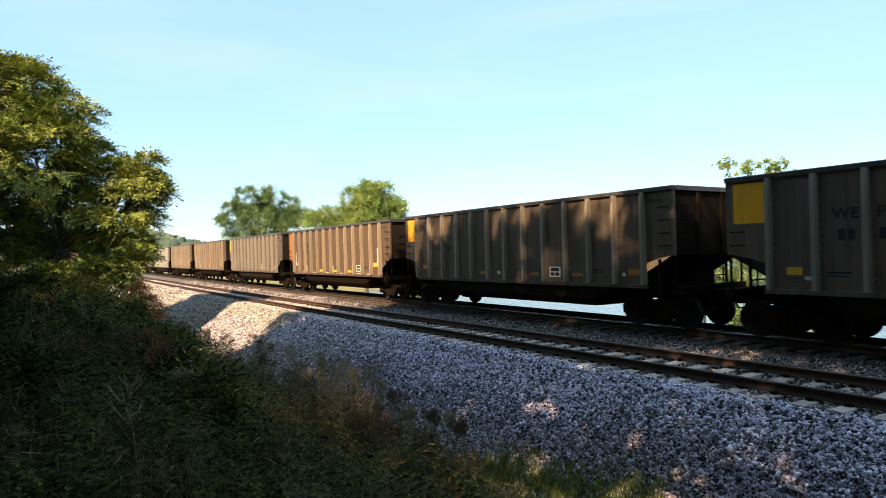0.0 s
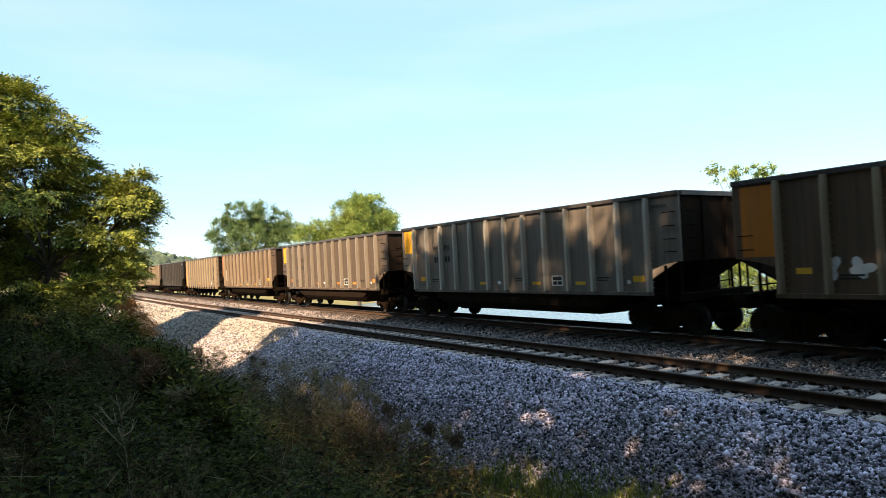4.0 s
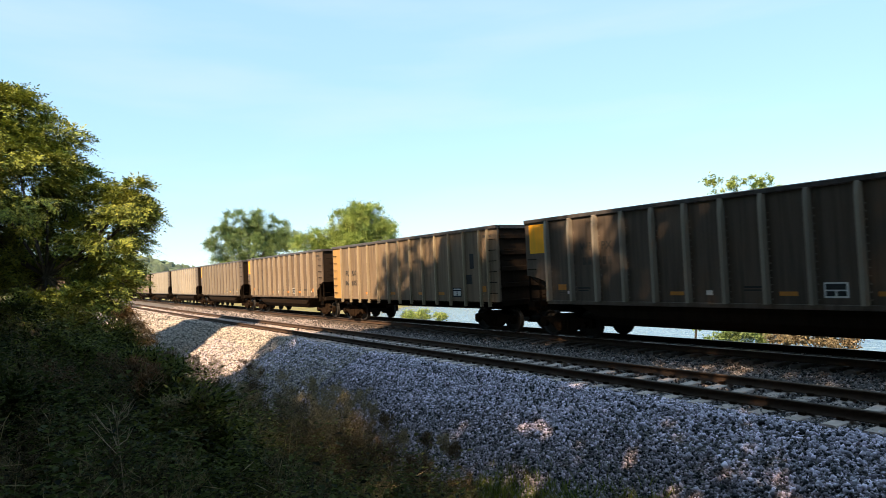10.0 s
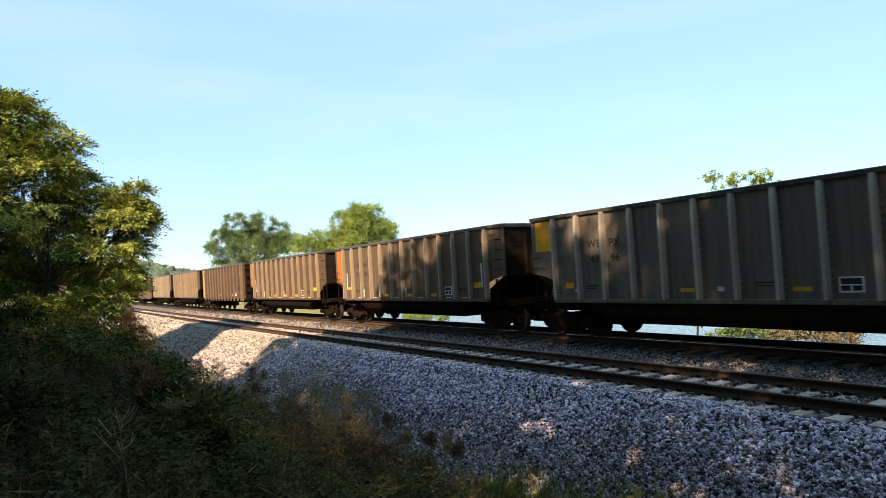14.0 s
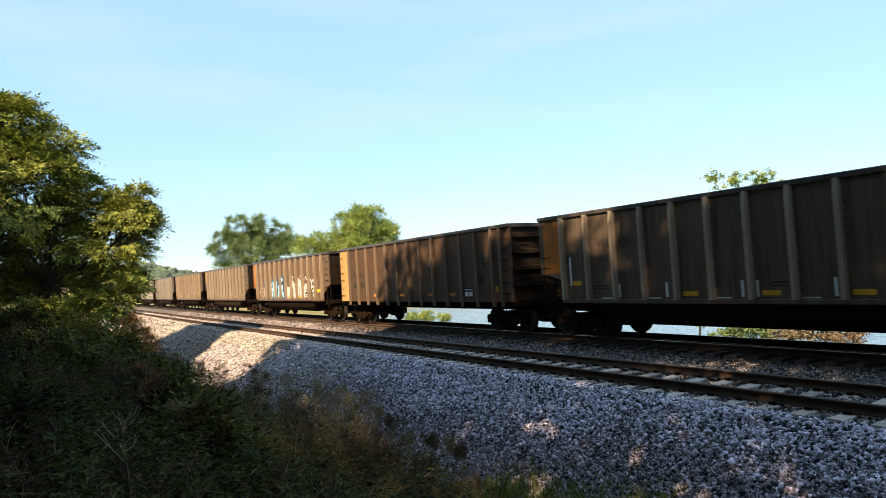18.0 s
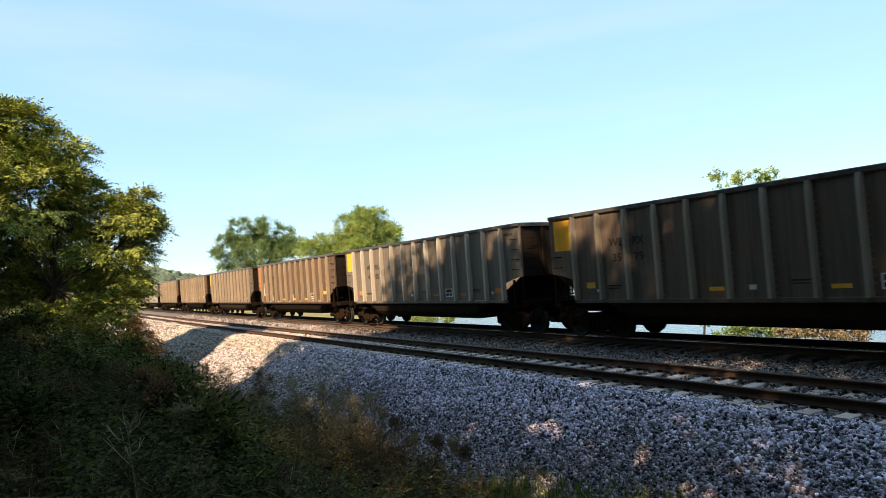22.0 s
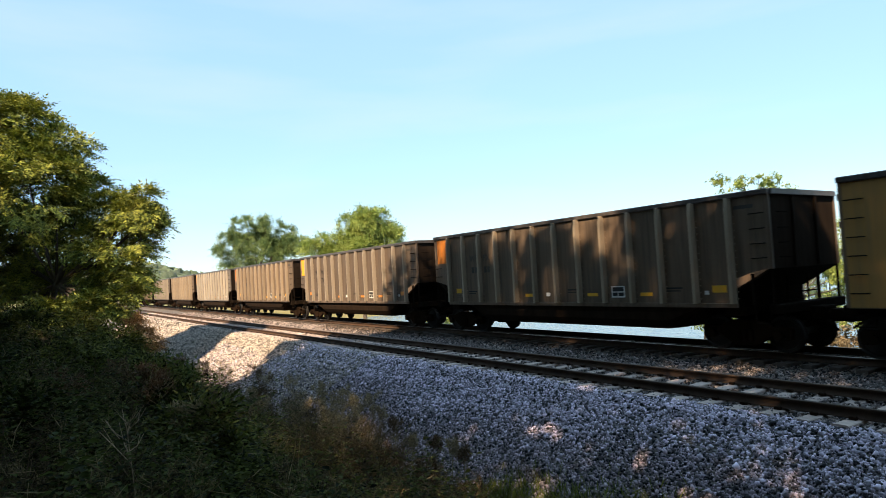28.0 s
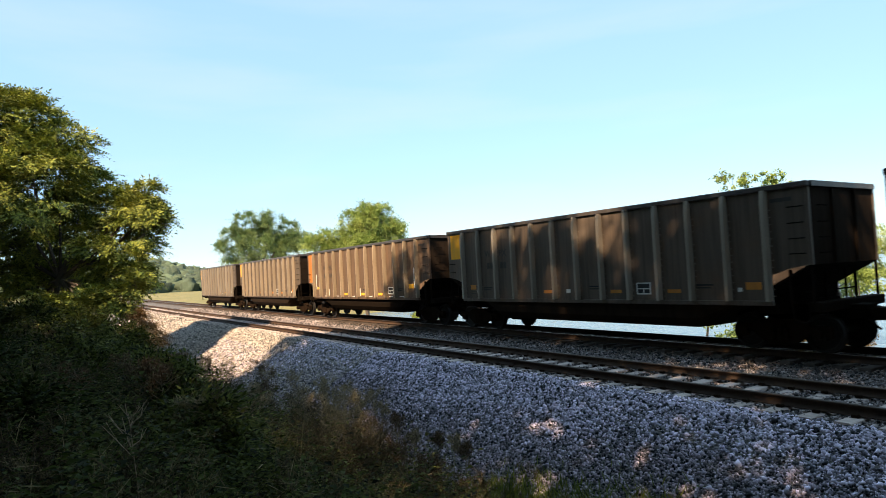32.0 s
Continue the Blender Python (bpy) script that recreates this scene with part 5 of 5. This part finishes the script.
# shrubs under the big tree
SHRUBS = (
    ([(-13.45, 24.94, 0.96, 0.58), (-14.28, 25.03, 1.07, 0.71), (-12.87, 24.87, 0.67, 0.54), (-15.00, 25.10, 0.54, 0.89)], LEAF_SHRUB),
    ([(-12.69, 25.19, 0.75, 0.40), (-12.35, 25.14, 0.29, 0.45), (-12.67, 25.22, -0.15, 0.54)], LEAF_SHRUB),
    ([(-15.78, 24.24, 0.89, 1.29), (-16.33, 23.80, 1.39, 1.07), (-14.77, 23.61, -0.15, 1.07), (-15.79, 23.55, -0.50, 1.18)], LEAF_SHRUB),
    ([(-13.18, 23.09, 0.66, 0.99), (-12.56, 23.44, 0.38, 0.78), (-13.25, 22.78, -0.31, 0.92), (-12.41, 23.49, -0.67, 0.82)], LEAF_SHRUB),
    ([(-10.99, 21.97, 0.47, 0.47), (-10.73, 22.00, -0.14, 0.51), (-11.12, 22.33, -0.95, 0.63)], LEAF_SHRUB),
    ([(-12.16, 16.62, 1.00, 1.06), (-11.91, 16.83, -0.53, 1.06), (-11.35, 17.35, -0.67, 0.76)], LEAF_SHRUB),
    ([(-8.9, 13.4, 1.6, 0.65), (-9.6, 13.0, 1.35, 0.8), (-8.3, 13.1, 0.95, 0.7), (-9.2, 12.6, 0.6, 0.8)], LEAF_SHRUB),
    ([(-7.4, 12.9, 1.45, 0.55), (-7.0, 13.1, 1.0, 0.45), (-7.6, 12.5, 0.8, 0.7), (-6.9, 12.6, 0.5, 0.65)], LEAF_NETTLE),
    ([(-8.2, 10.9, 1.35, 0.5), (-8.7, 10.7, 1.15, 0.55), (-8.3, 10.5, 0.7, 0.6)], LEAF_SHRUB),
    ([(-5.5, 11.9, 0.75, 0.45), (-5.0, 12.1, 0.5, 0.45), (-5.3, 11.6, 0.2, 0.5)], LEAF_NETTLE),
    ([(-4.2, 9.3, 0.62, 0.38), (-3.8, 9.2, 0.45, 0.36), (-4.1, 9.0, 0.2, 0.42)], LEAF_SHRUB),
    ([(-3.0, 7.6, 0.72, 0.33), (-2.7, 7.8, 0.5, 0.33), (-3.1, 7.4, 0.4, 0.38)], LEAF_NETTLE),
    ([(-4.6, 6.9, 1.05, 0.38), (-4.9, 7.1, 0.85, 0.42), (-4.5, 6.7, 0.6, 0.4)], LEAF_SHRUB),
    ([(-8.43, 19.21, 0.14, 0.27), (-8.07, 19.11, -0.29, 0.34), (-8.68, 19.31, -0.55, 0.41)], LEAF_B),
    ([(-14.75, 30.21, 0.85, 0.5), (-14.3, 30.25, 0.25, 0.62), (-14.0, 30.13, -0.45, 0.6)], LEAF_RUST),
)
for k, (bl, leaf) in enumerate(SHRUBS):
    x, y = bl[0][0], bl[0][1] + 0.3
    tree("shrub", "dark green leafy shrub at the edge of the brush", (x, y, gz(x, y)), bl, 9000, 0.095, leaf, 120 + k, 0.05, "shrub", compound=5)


def brush_spots(n, seed, o_max, o_min=-13.0, near=3.4, x_max=0.42):
    """Places on the bank where weeds grow: x, y, ground height."""
    rng = np.random.default_rng(seed)
    out = []
    while len(out) < n:
        y = rng.uniform(2.6, 36)
        x = rng.uniform(-0.80 * y - 1.0, x_max * y)
        if rng.uniform() > 9.0 / max(9.0, y):
            continue
        a, o = lines_of(np.array(x), np.array(y))
        edge = o_max + 0.35 * math.sin(a * 0.9) + 0.25 * math.sin(a * 2.3)
        if o > edge or o < o_min or math.hypot(x, y) < near:
            continue
        out.append((x, y, gz(x, y), min(1.0, 0.45 + (edge - o) * 0.4)))
    return np.array(out)


def stems(spots, heights, rng, r=0.006, lean=0.2):
    """Thin upright three-sided stems."""
    n = len(spots)
    base = spots[:, :3]
    tip = base + np.stack([rng.normal(size=n) * lean * heights, rng.normal(size=n) * lean * heights, heights], -1)
    t = np.array([0, 2.1, 4.2])
    ring = np.stack([np.cos(t), np.sin(t), np.zeros(3)], -1) * r
    v = np.concatenate([base[:, None] + ring[None], tip[:, None] + ring[None] * 0.4], 1).reshape(-1, 3)
    i = np.arange(n)[:, None] * 6
    f = np.concatenate([i + np.array([[0, 1, 4, 3]]), i + np.array([[1, 2, 5, 4]]), i + np.array([[2, 0, 3, 5]])], 1).reshape(-1, 4)
    return v, f, tip


def leafy_weeds(n, per, seed, tall, size, narrow, mat, label, o_max, spread=0.16, stem=None, patch=None, top_heavy=0.8, droop=0.1, up=0.3, **where):
    rng = np.random.default_rng(seed)
    sp = brush_spots(n, seed, o_max, **where)
    if patch is not None:
        keep = np.sin(sp[:, 0] * patch[0] + patch[2]) + np.sin(sp[:, 1] * patch[1] + patch[2] * 1.7) + rng.normal(size=n) * 0.5 > patch[3]
        sp = sp[keep]
    h = rng.uniform(tall[0], tall[1], len(sp)) * sp[:, 3]
    sv, sf, tip = stems(sp, h, rng)
    if stem is not None:
        tagged(link_mesh("weed_stems", raw_mesh("weed_stems", sv, sf, stem)), "thin " + label + " stems", "weeds", kind="stuff")
    idx = np.repeat(np.arange(len(sp)), per)
    m = len(idx)
    t = rng.uniform(0.03, 1.0, m) ** top_heavy
    pts = sp[idx, :3] * (1 - t[:, None]) + tip[idx] * t[:, None] + rng.normal(size=(m, 3)) * np.array([1, 1, 0.3]) * spread * (0.45 + 0.8 * (1 - t[:, None]))
    out = rng.normal(size=(m, 3)) * np.array([1, 1, 0.3]) + np.array([0, 0, up])
    v, f = leaf_cloud(pts, out, size, rng, narrow, droop)
    tagged(link_mesh("weeds", raw_mesh("weeds", v, f, mat)), label, "weeds", kind="stuff")


def clump_spots(n, seed, o_max, o_min=-13.0, y_min=3.2, y_max=32.0, x_max=0.40):
    """Middles, heights and widths of weed clumps on the bank."""
    sp = brush_spots(n, seed, o_max, o_min=o_min, x_max=x_max)
    sp = sp[(sp[:, 1] > y_min) & (sp[:, 1] < y_max)]
    rng = np.random.default_rng(seed + 1)
    return sp, rng.uniform(0.35, 1.0, len(sp)) * (0.4 + 0.6 * sp[:, 3]), rng.uniform(0.25, 0.6, len(sp))


def nettle_clumps(n, seed, mat, label, o_max, tall=0.95, leaf=0.062, shoots=13, **where):
    """Domed clumps of upright shoots with leaves in crossed pairs, larger below, smaller at the tip."""
    rng = np.random.default_rng(seed)
    sp, h, w = clump_spots(n, seed, o_max, **where)
    k = np.repeat(np.arange(len(sp)), shoots)
    off = rng.normal(size=(len(k), 2)) * w[k][:, None] * 0.55
    dist = np.linalg.norm(off, axis=1) / w[k]
    x, y = sp[k, 0] + off[:, 0], sp[k, 1] + off[:, 1]
    base = np.stack([x, y, ground_z(x, y) - 0.03], -1)
    hh = tall * h[k] * np.clip(1.2 - 0.75 * dist, 0.3, 1.1) * rng.uniform(0.75, 1.15, len(k))
    tip = np.stack([off[:, 0] * 0.45 + rng.normal(size=len(k)) * 0.06, off[:, 1] * 0.45 + rng.normal(size=len(k)) * 0.06, np.ones(len(k))], -1) * hh[:, None]
    tiers = 9
    pts, way, size = [], [], []
    turn = rng.uniform(0, 6.28, len(k))
    for t in range(tiers):
        f = 0.22 + 0.78 * (t + rng.uniform(-0.2, 0.2, len(k))) / (tiers - 1)
        for q in (0, math.pi):
            a = turn + q + (t % 2) * math.pi / 2 + rng.normal(size=len(k)) * 0.3
            pts.append(base + tip * f[:, None])
            way.append(np.stack([np.cos(a), np.sin(a), 0.35 - 0.55 * (1 - f) + rng.normal(size=len(k)) * 0.2], -1))
            size.append(leaf * (1.25 - 0.75 * f) * rng.uniform(0.75, 1.3, len(k)))
    pts, d, L = np.concatenate(pts), np.concatenate(way), np.concatenate(size)[:, None]
    d /= np.linalg.norm(d, axis=1)[:, None]
    side = np.cross(d, np.array([0, 0, 1.0]) + rng.normal(size=d.shape) * 0.25)
    side /= np.linalg.norm(side, axis=1)[:, None] + 1e-6
    up = np.cross(side, d)
    c = pts + d * 0.012
    v = np.stack([c, c + d * L * 0.42 + side * L * 0.3 + up * L * 0.06, c + d * L - up * L * 0.2, c + d * L * 0.42 - side * L * 0.3 + up * L * 0.06], 1).reshape(-1, 3)
    i = np.arange(len(pts))[:, None] * 4
    f = np.concatenate([i + np.array([[0, 1, 2]]), i + np.array([[0, 2, 3]])], 1).reshape(-1, 3)
    tagged(link_mesh("weeds", raw_mesh("weeds", v, f, mat)), label, "weeds", kind="stuff")


def ribbons(a, b, r):
    """Thin three-sided twigs from a to b."""
    d = b - a
    d = d / (np.linalg.norm(d, axis=1)[:, None] + 1e-6)
    p = np.cross(d, np.array([0.31, 0.47, 0.83]))
    p /= np.linalg.norm(p, axis=1)[:, None] + 1e-6
    q = np.cross(d, p)
    ring = [(p * math.cos(t) + q * math.sin(t)) for t in (0, 2.09, 4.19)]
    v = np.stack([a + ring[0] * r, a + ring[1] * r, a + ring[2] * r, b + ring[0] * r * 0.5, b + ring[1] * r * 0.5, b + ring[2] * r * 0.5], 1).reshape(-1, 3)
    i = np.arange(len(a))[:, None] * 6
    f = np.concatenate([i + np.array([t]) for t in ((0, 1, 4), (0, 4, 3), (1, 2, 5), (1, 5, 4), (2, 0, 3), (2, 3, 5))], 1).reshape(-1, 3)
    return v, f


def twiggy_clumps(n, seed, mat, label, o_max, tall=1.0, plants=7, branches=16, specks=9, speck=0.02, r=0.0028, spots=None, **where):
    """Bushy dried weeds: leaning stems that fork into fine upcurved twigs set with tiny seed heads."""
    rng = np.random.default_rng(seed)
    if spots is None:
        sp, h, w = clump_spots(n, seed, o_max, **where)
    else:
        sp = np.array([(x, y, gz(x, y), 1.0) for x, y, _, _ in spots])
        h, w = np.array([q[2] for q in spots]), np.array([q[3] for q in spots])
    k = np.repeat(np.arange(len(sp)), plants)
    m = len(k)
    off = rng.normal(size=(m, 2)) * w[k][:, None] * 0.5
    x, y = sp[k, 0] + off[:, 0], sp[k, 1] + off[:, 1]
    base = np.stack([x, y, ground_z(x, y) - 0.03], -1)
    hh = tall * h[k] * rng.uniform(0.65, 1.1, m)
    tip = base + np.stack([off[:, 0] * 0.5 + rng.normal(size=m) * 0.16, off[:, 1] * 0.5 + rng.normal(size=m) * 0.16, np.ones(m)], -1) * hh[:, None]
    mid = (base + tip) / 2 + rng.normal(size=(m, 3)) * 0.03
    segs = [(base, mid, r * 1.7), (mid, tip, r * 1.2)]
    b = np.repeat(np.arange(m), branches)
    t = rng.uniform(0.25, 1.0, len(b))[:, None]
    st = np.where(t < 0.5, base[b] + (mid - base)[b] * t * 2, mid[b] + (tip - mid)[b] * (t - 0.5) * 2)
    ang = rng.uniform(0, 6.28, len(b))
    ln = (hh[b] * rng.uniform(0.12, 0.4, len(b)))[:, None] * (1.25 - 0.7 * t)
    dirs = np.stack([np.cos(ang), np.sin(ang), rng.uniform(0.15, 0.8, len(b))], -1)
    e1 = st + dirs * ln * 0.55
    e2 = e1 + (dirs + np.array([0, 0, 0.5]) + rng.normal(size=dirs.shape) * 0.3) * ln * 0.45
    e3 = e1 + (dirs * np.array([-0.3, 0.6, 0.8]) + rng.normal(size=dirs.shape) * 0.3) * ln * 0.4
    segs += [(st, e1, r), (e1, e2, r * 0.8), (e1, e3, r * 0.7)]
    vs, fs, base_i = [], [], 0
    for a, c, rad in segs:
        v, f = ribbons(a, c, rad)
        vs.append(v)
        fs.append(f + base_i)
        base_i += len(v)
    j = np.repeat(np.arange(len(b)), specks)
    u = rng.uniform(0, 1, len(j))[:, None]
    c = np.where(rng.uniform(size=(len(j), 1)) < 0.5, e1[j] + (e2 - e1)[j] * u, e1[j] + (e3 - e1)[j] * u) + rng.normal(size=(len(j), 3)) * 0.008
    v, f = leaf_cloud(c, rng.normal(size=c.shape) + np.array([0, 0, 0.6]), speck, rng, 0.42, -0.1)
    vs.append(v)
    fs.append(f + base_i)
    tagged(link_mesh("weeds", raw_mesh("weeds", np.concatenate(vs), np.concatenate(fs), mat)), label, "weeds", kind="stuff")


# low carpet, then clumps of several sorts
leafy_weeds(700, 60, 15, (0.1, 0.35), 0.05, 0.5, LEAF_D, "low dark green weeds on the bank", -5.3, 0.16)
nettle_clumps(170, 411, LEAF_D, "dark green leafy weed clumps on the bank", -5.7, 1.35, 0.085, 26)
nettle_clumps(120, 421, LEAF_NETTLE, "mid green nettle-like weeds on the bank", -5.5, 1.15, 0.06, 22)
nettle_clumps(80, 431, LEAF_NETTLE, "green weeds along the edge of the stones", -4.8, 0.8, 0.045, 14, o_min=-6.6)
twiggy_clumps(110, 441, TWIG_BROWN, "rust-brown twiggy dried weeds", -5.4, 1.05, y_max=22.0)
twiggy_clumps(60, 451, TWIG_STRAW, "straw-coloured twiggy dried weeds", -5.2, 1.05, plants=4, y_max=20.0)
# the bushy dried weeds in front of the ballast: x, y, height, width
FRONT_BUSHES = ((-1.55, 9.6, 1.25, 0.5), (-0.95, 9.0, 1.15, 0.5), (-2.2, 10.4, 1.3, 0.5), (-0.45, 8.5, 0.95, 0.45), (-1.3, 8.6, 1.2, 0.45), (-2.9, 11.6, 1.2, 0.5), (-0.9, 10.2, 1.1, 0.45), (-1.9, 11.6, 1.1, 0.5), (-0.2, 9.3, 0.8, 0.4),
                (-7.3, 20.7, 1.0, 0.5), (-6.4, 19.6, 0.95, 0.5), (-5.5, 18.4, 0.95, 0.5), (-4.6, 17.2, 0.95, 0.5), (-3.8, 15.8, 0.95, 0.5), (-3.1, 14.6, 1.0, 0.5), (-2.4, 13.2, 1.0, 0.5), (-2.35, 5.1, 0.75, 0.18), (-5.0, 9.9, 0.9, 0.4))
twiggy_clumps(0, 461, TWIG_BROWN, "olive-brown bushy dried weeds beside the ballast", -5, 1.0, plants=12, branches=20, spots=FRONT_BUSHES)
twiggy_clumps(0, 471, TWIG_STRAW, "pale straw tips among the bushy weeds", -5, 1.1, plants=3, branches=14, spots=FRONT_BUSHES)
twiggy_clumps(0, 491, TWIG_STRAW, "pale arching dry stems in front of the brush", -5, 1.0, plants=4, branches=9, specks=5, r=0.0042, spots=((-2.9, 6.2, 0.8, 0.4), (-1.3, 6.3, 0.7, 0.35), (-0.7, 7.0, 0.7, 0.35), (-3.6, 5.6, 0.8, 0.4), (-1.9, 7.4, 0.9, 0.4), (-0.1, 7.6, 0.6, 0.3)))
twiggy_clumps(60, 481, TWIG_BROWN, "low brown dried weeds at the foot of the ballast", -4.5, 0.6, plants=5, branches=12, o_min=-5.9, y_max=26.0)
leafy_weeds(160, 7, 23, (0.5, 1.05), 0.22, 0.03, SEED_DRY, "thin arching straw-coloured blades", -5.0, 0.07, None, None, 0.6, -0.1, 0.5)
leafy_weeds(200, 9, 24, (0.3, 0.8), 0.18, 0.05, GRASS_M, "long green grass blades among the weeds", -5.2, 0.08, None, (0.9, 0.7, 0.8, 0.3), 0.8, 0.1, 0.4)


def grass_patch():
    rng = np.random.default_rng(77)
    n = 3800
    a = rng.uniform(-10.2, -6.6, n)
    o = rng.normal(-4.4, 0.3, n) - 0.16 * (a + 8.0)
    h = np.interp(a, S_TAB, HD)
    x = np.interp(a, S_TAB, TX) + o * np.cos(h)
    y = np.interp(a, S_TAB, TY) + o * np.sin(h)
    p = np.stack([x, y, ground_z(x, y) - 0.02], -1)
    up = rng.normal(size=(n, 3)) * 0.45 + np.array([0, 0, 1.1])
    v, f = leaf_cloud(p, up, 0.24, rng, 0.06, -0.4)
    tagged(link_mesh("grass", raw_mesh("grass", v, f, GRASS_M)), "bright yellow-green grass at the foot of the ballast", "grass", kind="stuff")


grass_patch()


def dry_plant(x, y, top, high, kind, seed):
    """A single tall weed: a leaning stalk, side branches that fork upward, and dry leaves or seeds on them."""
    rng = np.random.default_rng(seed)
    g = gz(x, y)
    high = max(high, top - g)
    words = {"dead": "pale bare dead weed stalk with forked branches", "rust": "rust-brown dried weed with seed heads", "dry": "straw-coloured wispy dried weed"}
    root = tagged(new("dry_weed"), words[kind], "weed")
    root.location = (x, y, g)
    wood_m = PALE_STALK if kind == "dead" else STALK
    thick = 0.65 if kind == "dead" else 1.0
    bm = bmesh.new()
    lean = Vector((rng.normal() * 0.12, rng.normal() * 0.12, 1)) * high
    pts = [Vector((0, 0, -0.05)), lean * 0.35 + Vector((rng.normal() * 0.03, 0, 0)), lean * 0.7 + Vector((0, rng.normal() * 0.03, 0)), lean]
    for p, q, r0, r1 in zip(pts, pts[1:], (0.011, 0.009, 0.006), (0.009, 0.006, 0.003)):
        rod(bm, p, q, r0 * thick, 5, r1 * thick)
    part("stalk", bm, wood_m, root)
    ends = []
    for k in range(11):
        bm = bmesh.new()
        t = rng.uniform(0.3, 0.95)
        st = pts[1].lerp(pts[3], t)
        a = rng.uniform(0, 6.28)
        ln = high * rng.uniform(0.18, 0.42) * (1.15 - 0.6 * t)
        e = st + Vector((math.cos(a) * 0.7, math.sin(a) * 0.7, 0.75)) * ln
        m = st.lerp(e, 0.55) + Vector((0, 0, -0.03))
        rod(bm, st, m, 0.005 * thick, 4, 0.004 * thick)
        rod(bm, m, e, 0.004 * thick, 4, 0.002)
        e2 = m + (e - m).length * Vector((math.cos(a + 1) * 0.6, math.sin(a + 1) * 0.6, 0.8))
        rod(bm, m, e2, 0.003, 4, 0.0015)
        part("branch", bm, wood_m, root)
        ends += [(m, e), (m, e2)]
    if kind != "dead":
        c = []
        for m, e in ends:
            for t in rng.uniform(0.1, 1.05, 70):
                c.append(m.lerp(e, t))
        c = np.array(c) + rng.normal(size=(len(c), 3)) * 0.03
        v, f = leaf_cloud(c, rng.normal(size=c.shape) + np.array([0, 0, 0.7]), 0.055 if kind == "dry" else 0.04, rng, 0.13 if kind == "dry" else 0.3, -0.1)
        link_mesh("seed_head", raw_mesh("seed_head", v, f, SEED_DRY if kind == "dry" else SEED_RUST), root)


DRY = ((-2.28, 4.68, 1.36, 1.0, 'dead'),
       (-4.45, 9.57, 0.49, 1.00, 'rust'),
       (-5.37, 10.57, 0.45, 1.00, 'rust'),
       (-4.02, 9.07, 0.50, 1.00, 'rust'),
       (-1.86, 10.58, 0.31, 1.15, 'dry'),
       (-2.44, 11.58, 0.28, 1.00, 'dry'),
       (-1.40, 9.88, 0.25, 1.00, 'dry'),
       (-1.82, 9.58, 0.30, 1.00, 'dry'),
       (-0.91, 9.09, -0.03, 0.80, 'rust'),
       (-2.65, 8.07, 0.45, 0.90, 'dry'),
       (-4.07, 14.08, 0.32, 0.90, 'rust'),
       (-6.59, 17.08, 0.34, 0.90, 'rust'),
       (-3.34, 13.59, 0.06, 0.80, 'dry'),
       (-0.34, 8.70, -0.18, 0.60, 'rust'),
       (-4.36, 7.57, 0.64, 0.90, 'rust'),
       (-3.12, 7.47, 0.46, 0.80, 'dry'),
       (-1.42, 11.58, 0.23, 0.90, 'dry'),
       (-1.98, 12.59, 0.17, 0.90, 'dry'),
       (-6.60, 17.02, 0.31, 1.05, 'dry'),
       (-7.31, 20.75, -0.10, 1.29, 'dry'),
       (-6.77, 21.63, -0.36, 1.34, 'rust'),
       (-5.82, 20.62, -0.36, 1.37, 'dry'),
       (-4.73, 19.07, -0.49, 1.22, 'dry'),
       (-3.69, 17.28, -0.53, 1.22, 'dry'),
       (-3.16, 16.89, -0.42, 1.26, 'dry'),
       (-2.54, 16.26, -0.41, 1.22, 'dry'),
       (-2.00, 15.37, -0.42, 1.22, 'dry'),
       (-1.62, 14.80, -0.62, 1.02, 'dry'),
       (-1.25, 14.12, -0.79, 0.87, 'rust'),
       (-0.85, 13.46, -0.93, 0.74, 'dry'),
       (-0.43, 12.93, -0.91, 0.74, 'rust'),
       (-0.03, 12.47, -0.92, 0.72, 'dry'),
       (0.23, 12.19, -0.97, 0.65, 'rust'),
       (-3.33, 11.17, 0.47, 0.98, 'dry'),
       (-2.50, 10.53, 0.36, 1.02, 'dry'),
       (-1.88, 10.65, 0.11, 1.04, 'dry'),
       (-1.25, 10.77, -0.25, 0.95, 'dry'),
       (-6.35, 13.75, 0.90, 0.97, 'rust'),
       (-5.45, 12.75, 0.93, 1.07, 'rust'))
for k, (x, y, top, high, kind) in enumerate(DRY):
    dry_plant(x, y, top, high, kind, 300 + k)


# ------------------------------------------------------------------ what moves
def motions():
    times = [0.5 * k for k in range(65)]
    for i, car in enumerate(CARS):
        walk(car, [(t, car_place(i, t)) for t in times])
    # every wheel rolls as the train goes: one roll, shared
    first = WHEELS[0]
    walk(first, [(k / FPS, Matrix.Rotation(travelled(k / FPS) / 0.457, 4, "Y")) for k in range(32 * FPS + 1)])
    for wheel in WHEELS[1:]:
        wheel.rotation_mode = "QUATERNION"
        wheel.animation_data_create()
        wheel.animation_data.action = first.animation_data.action
        wheel.animation_data.action_slot = first.animation_data.action_slot


motions()
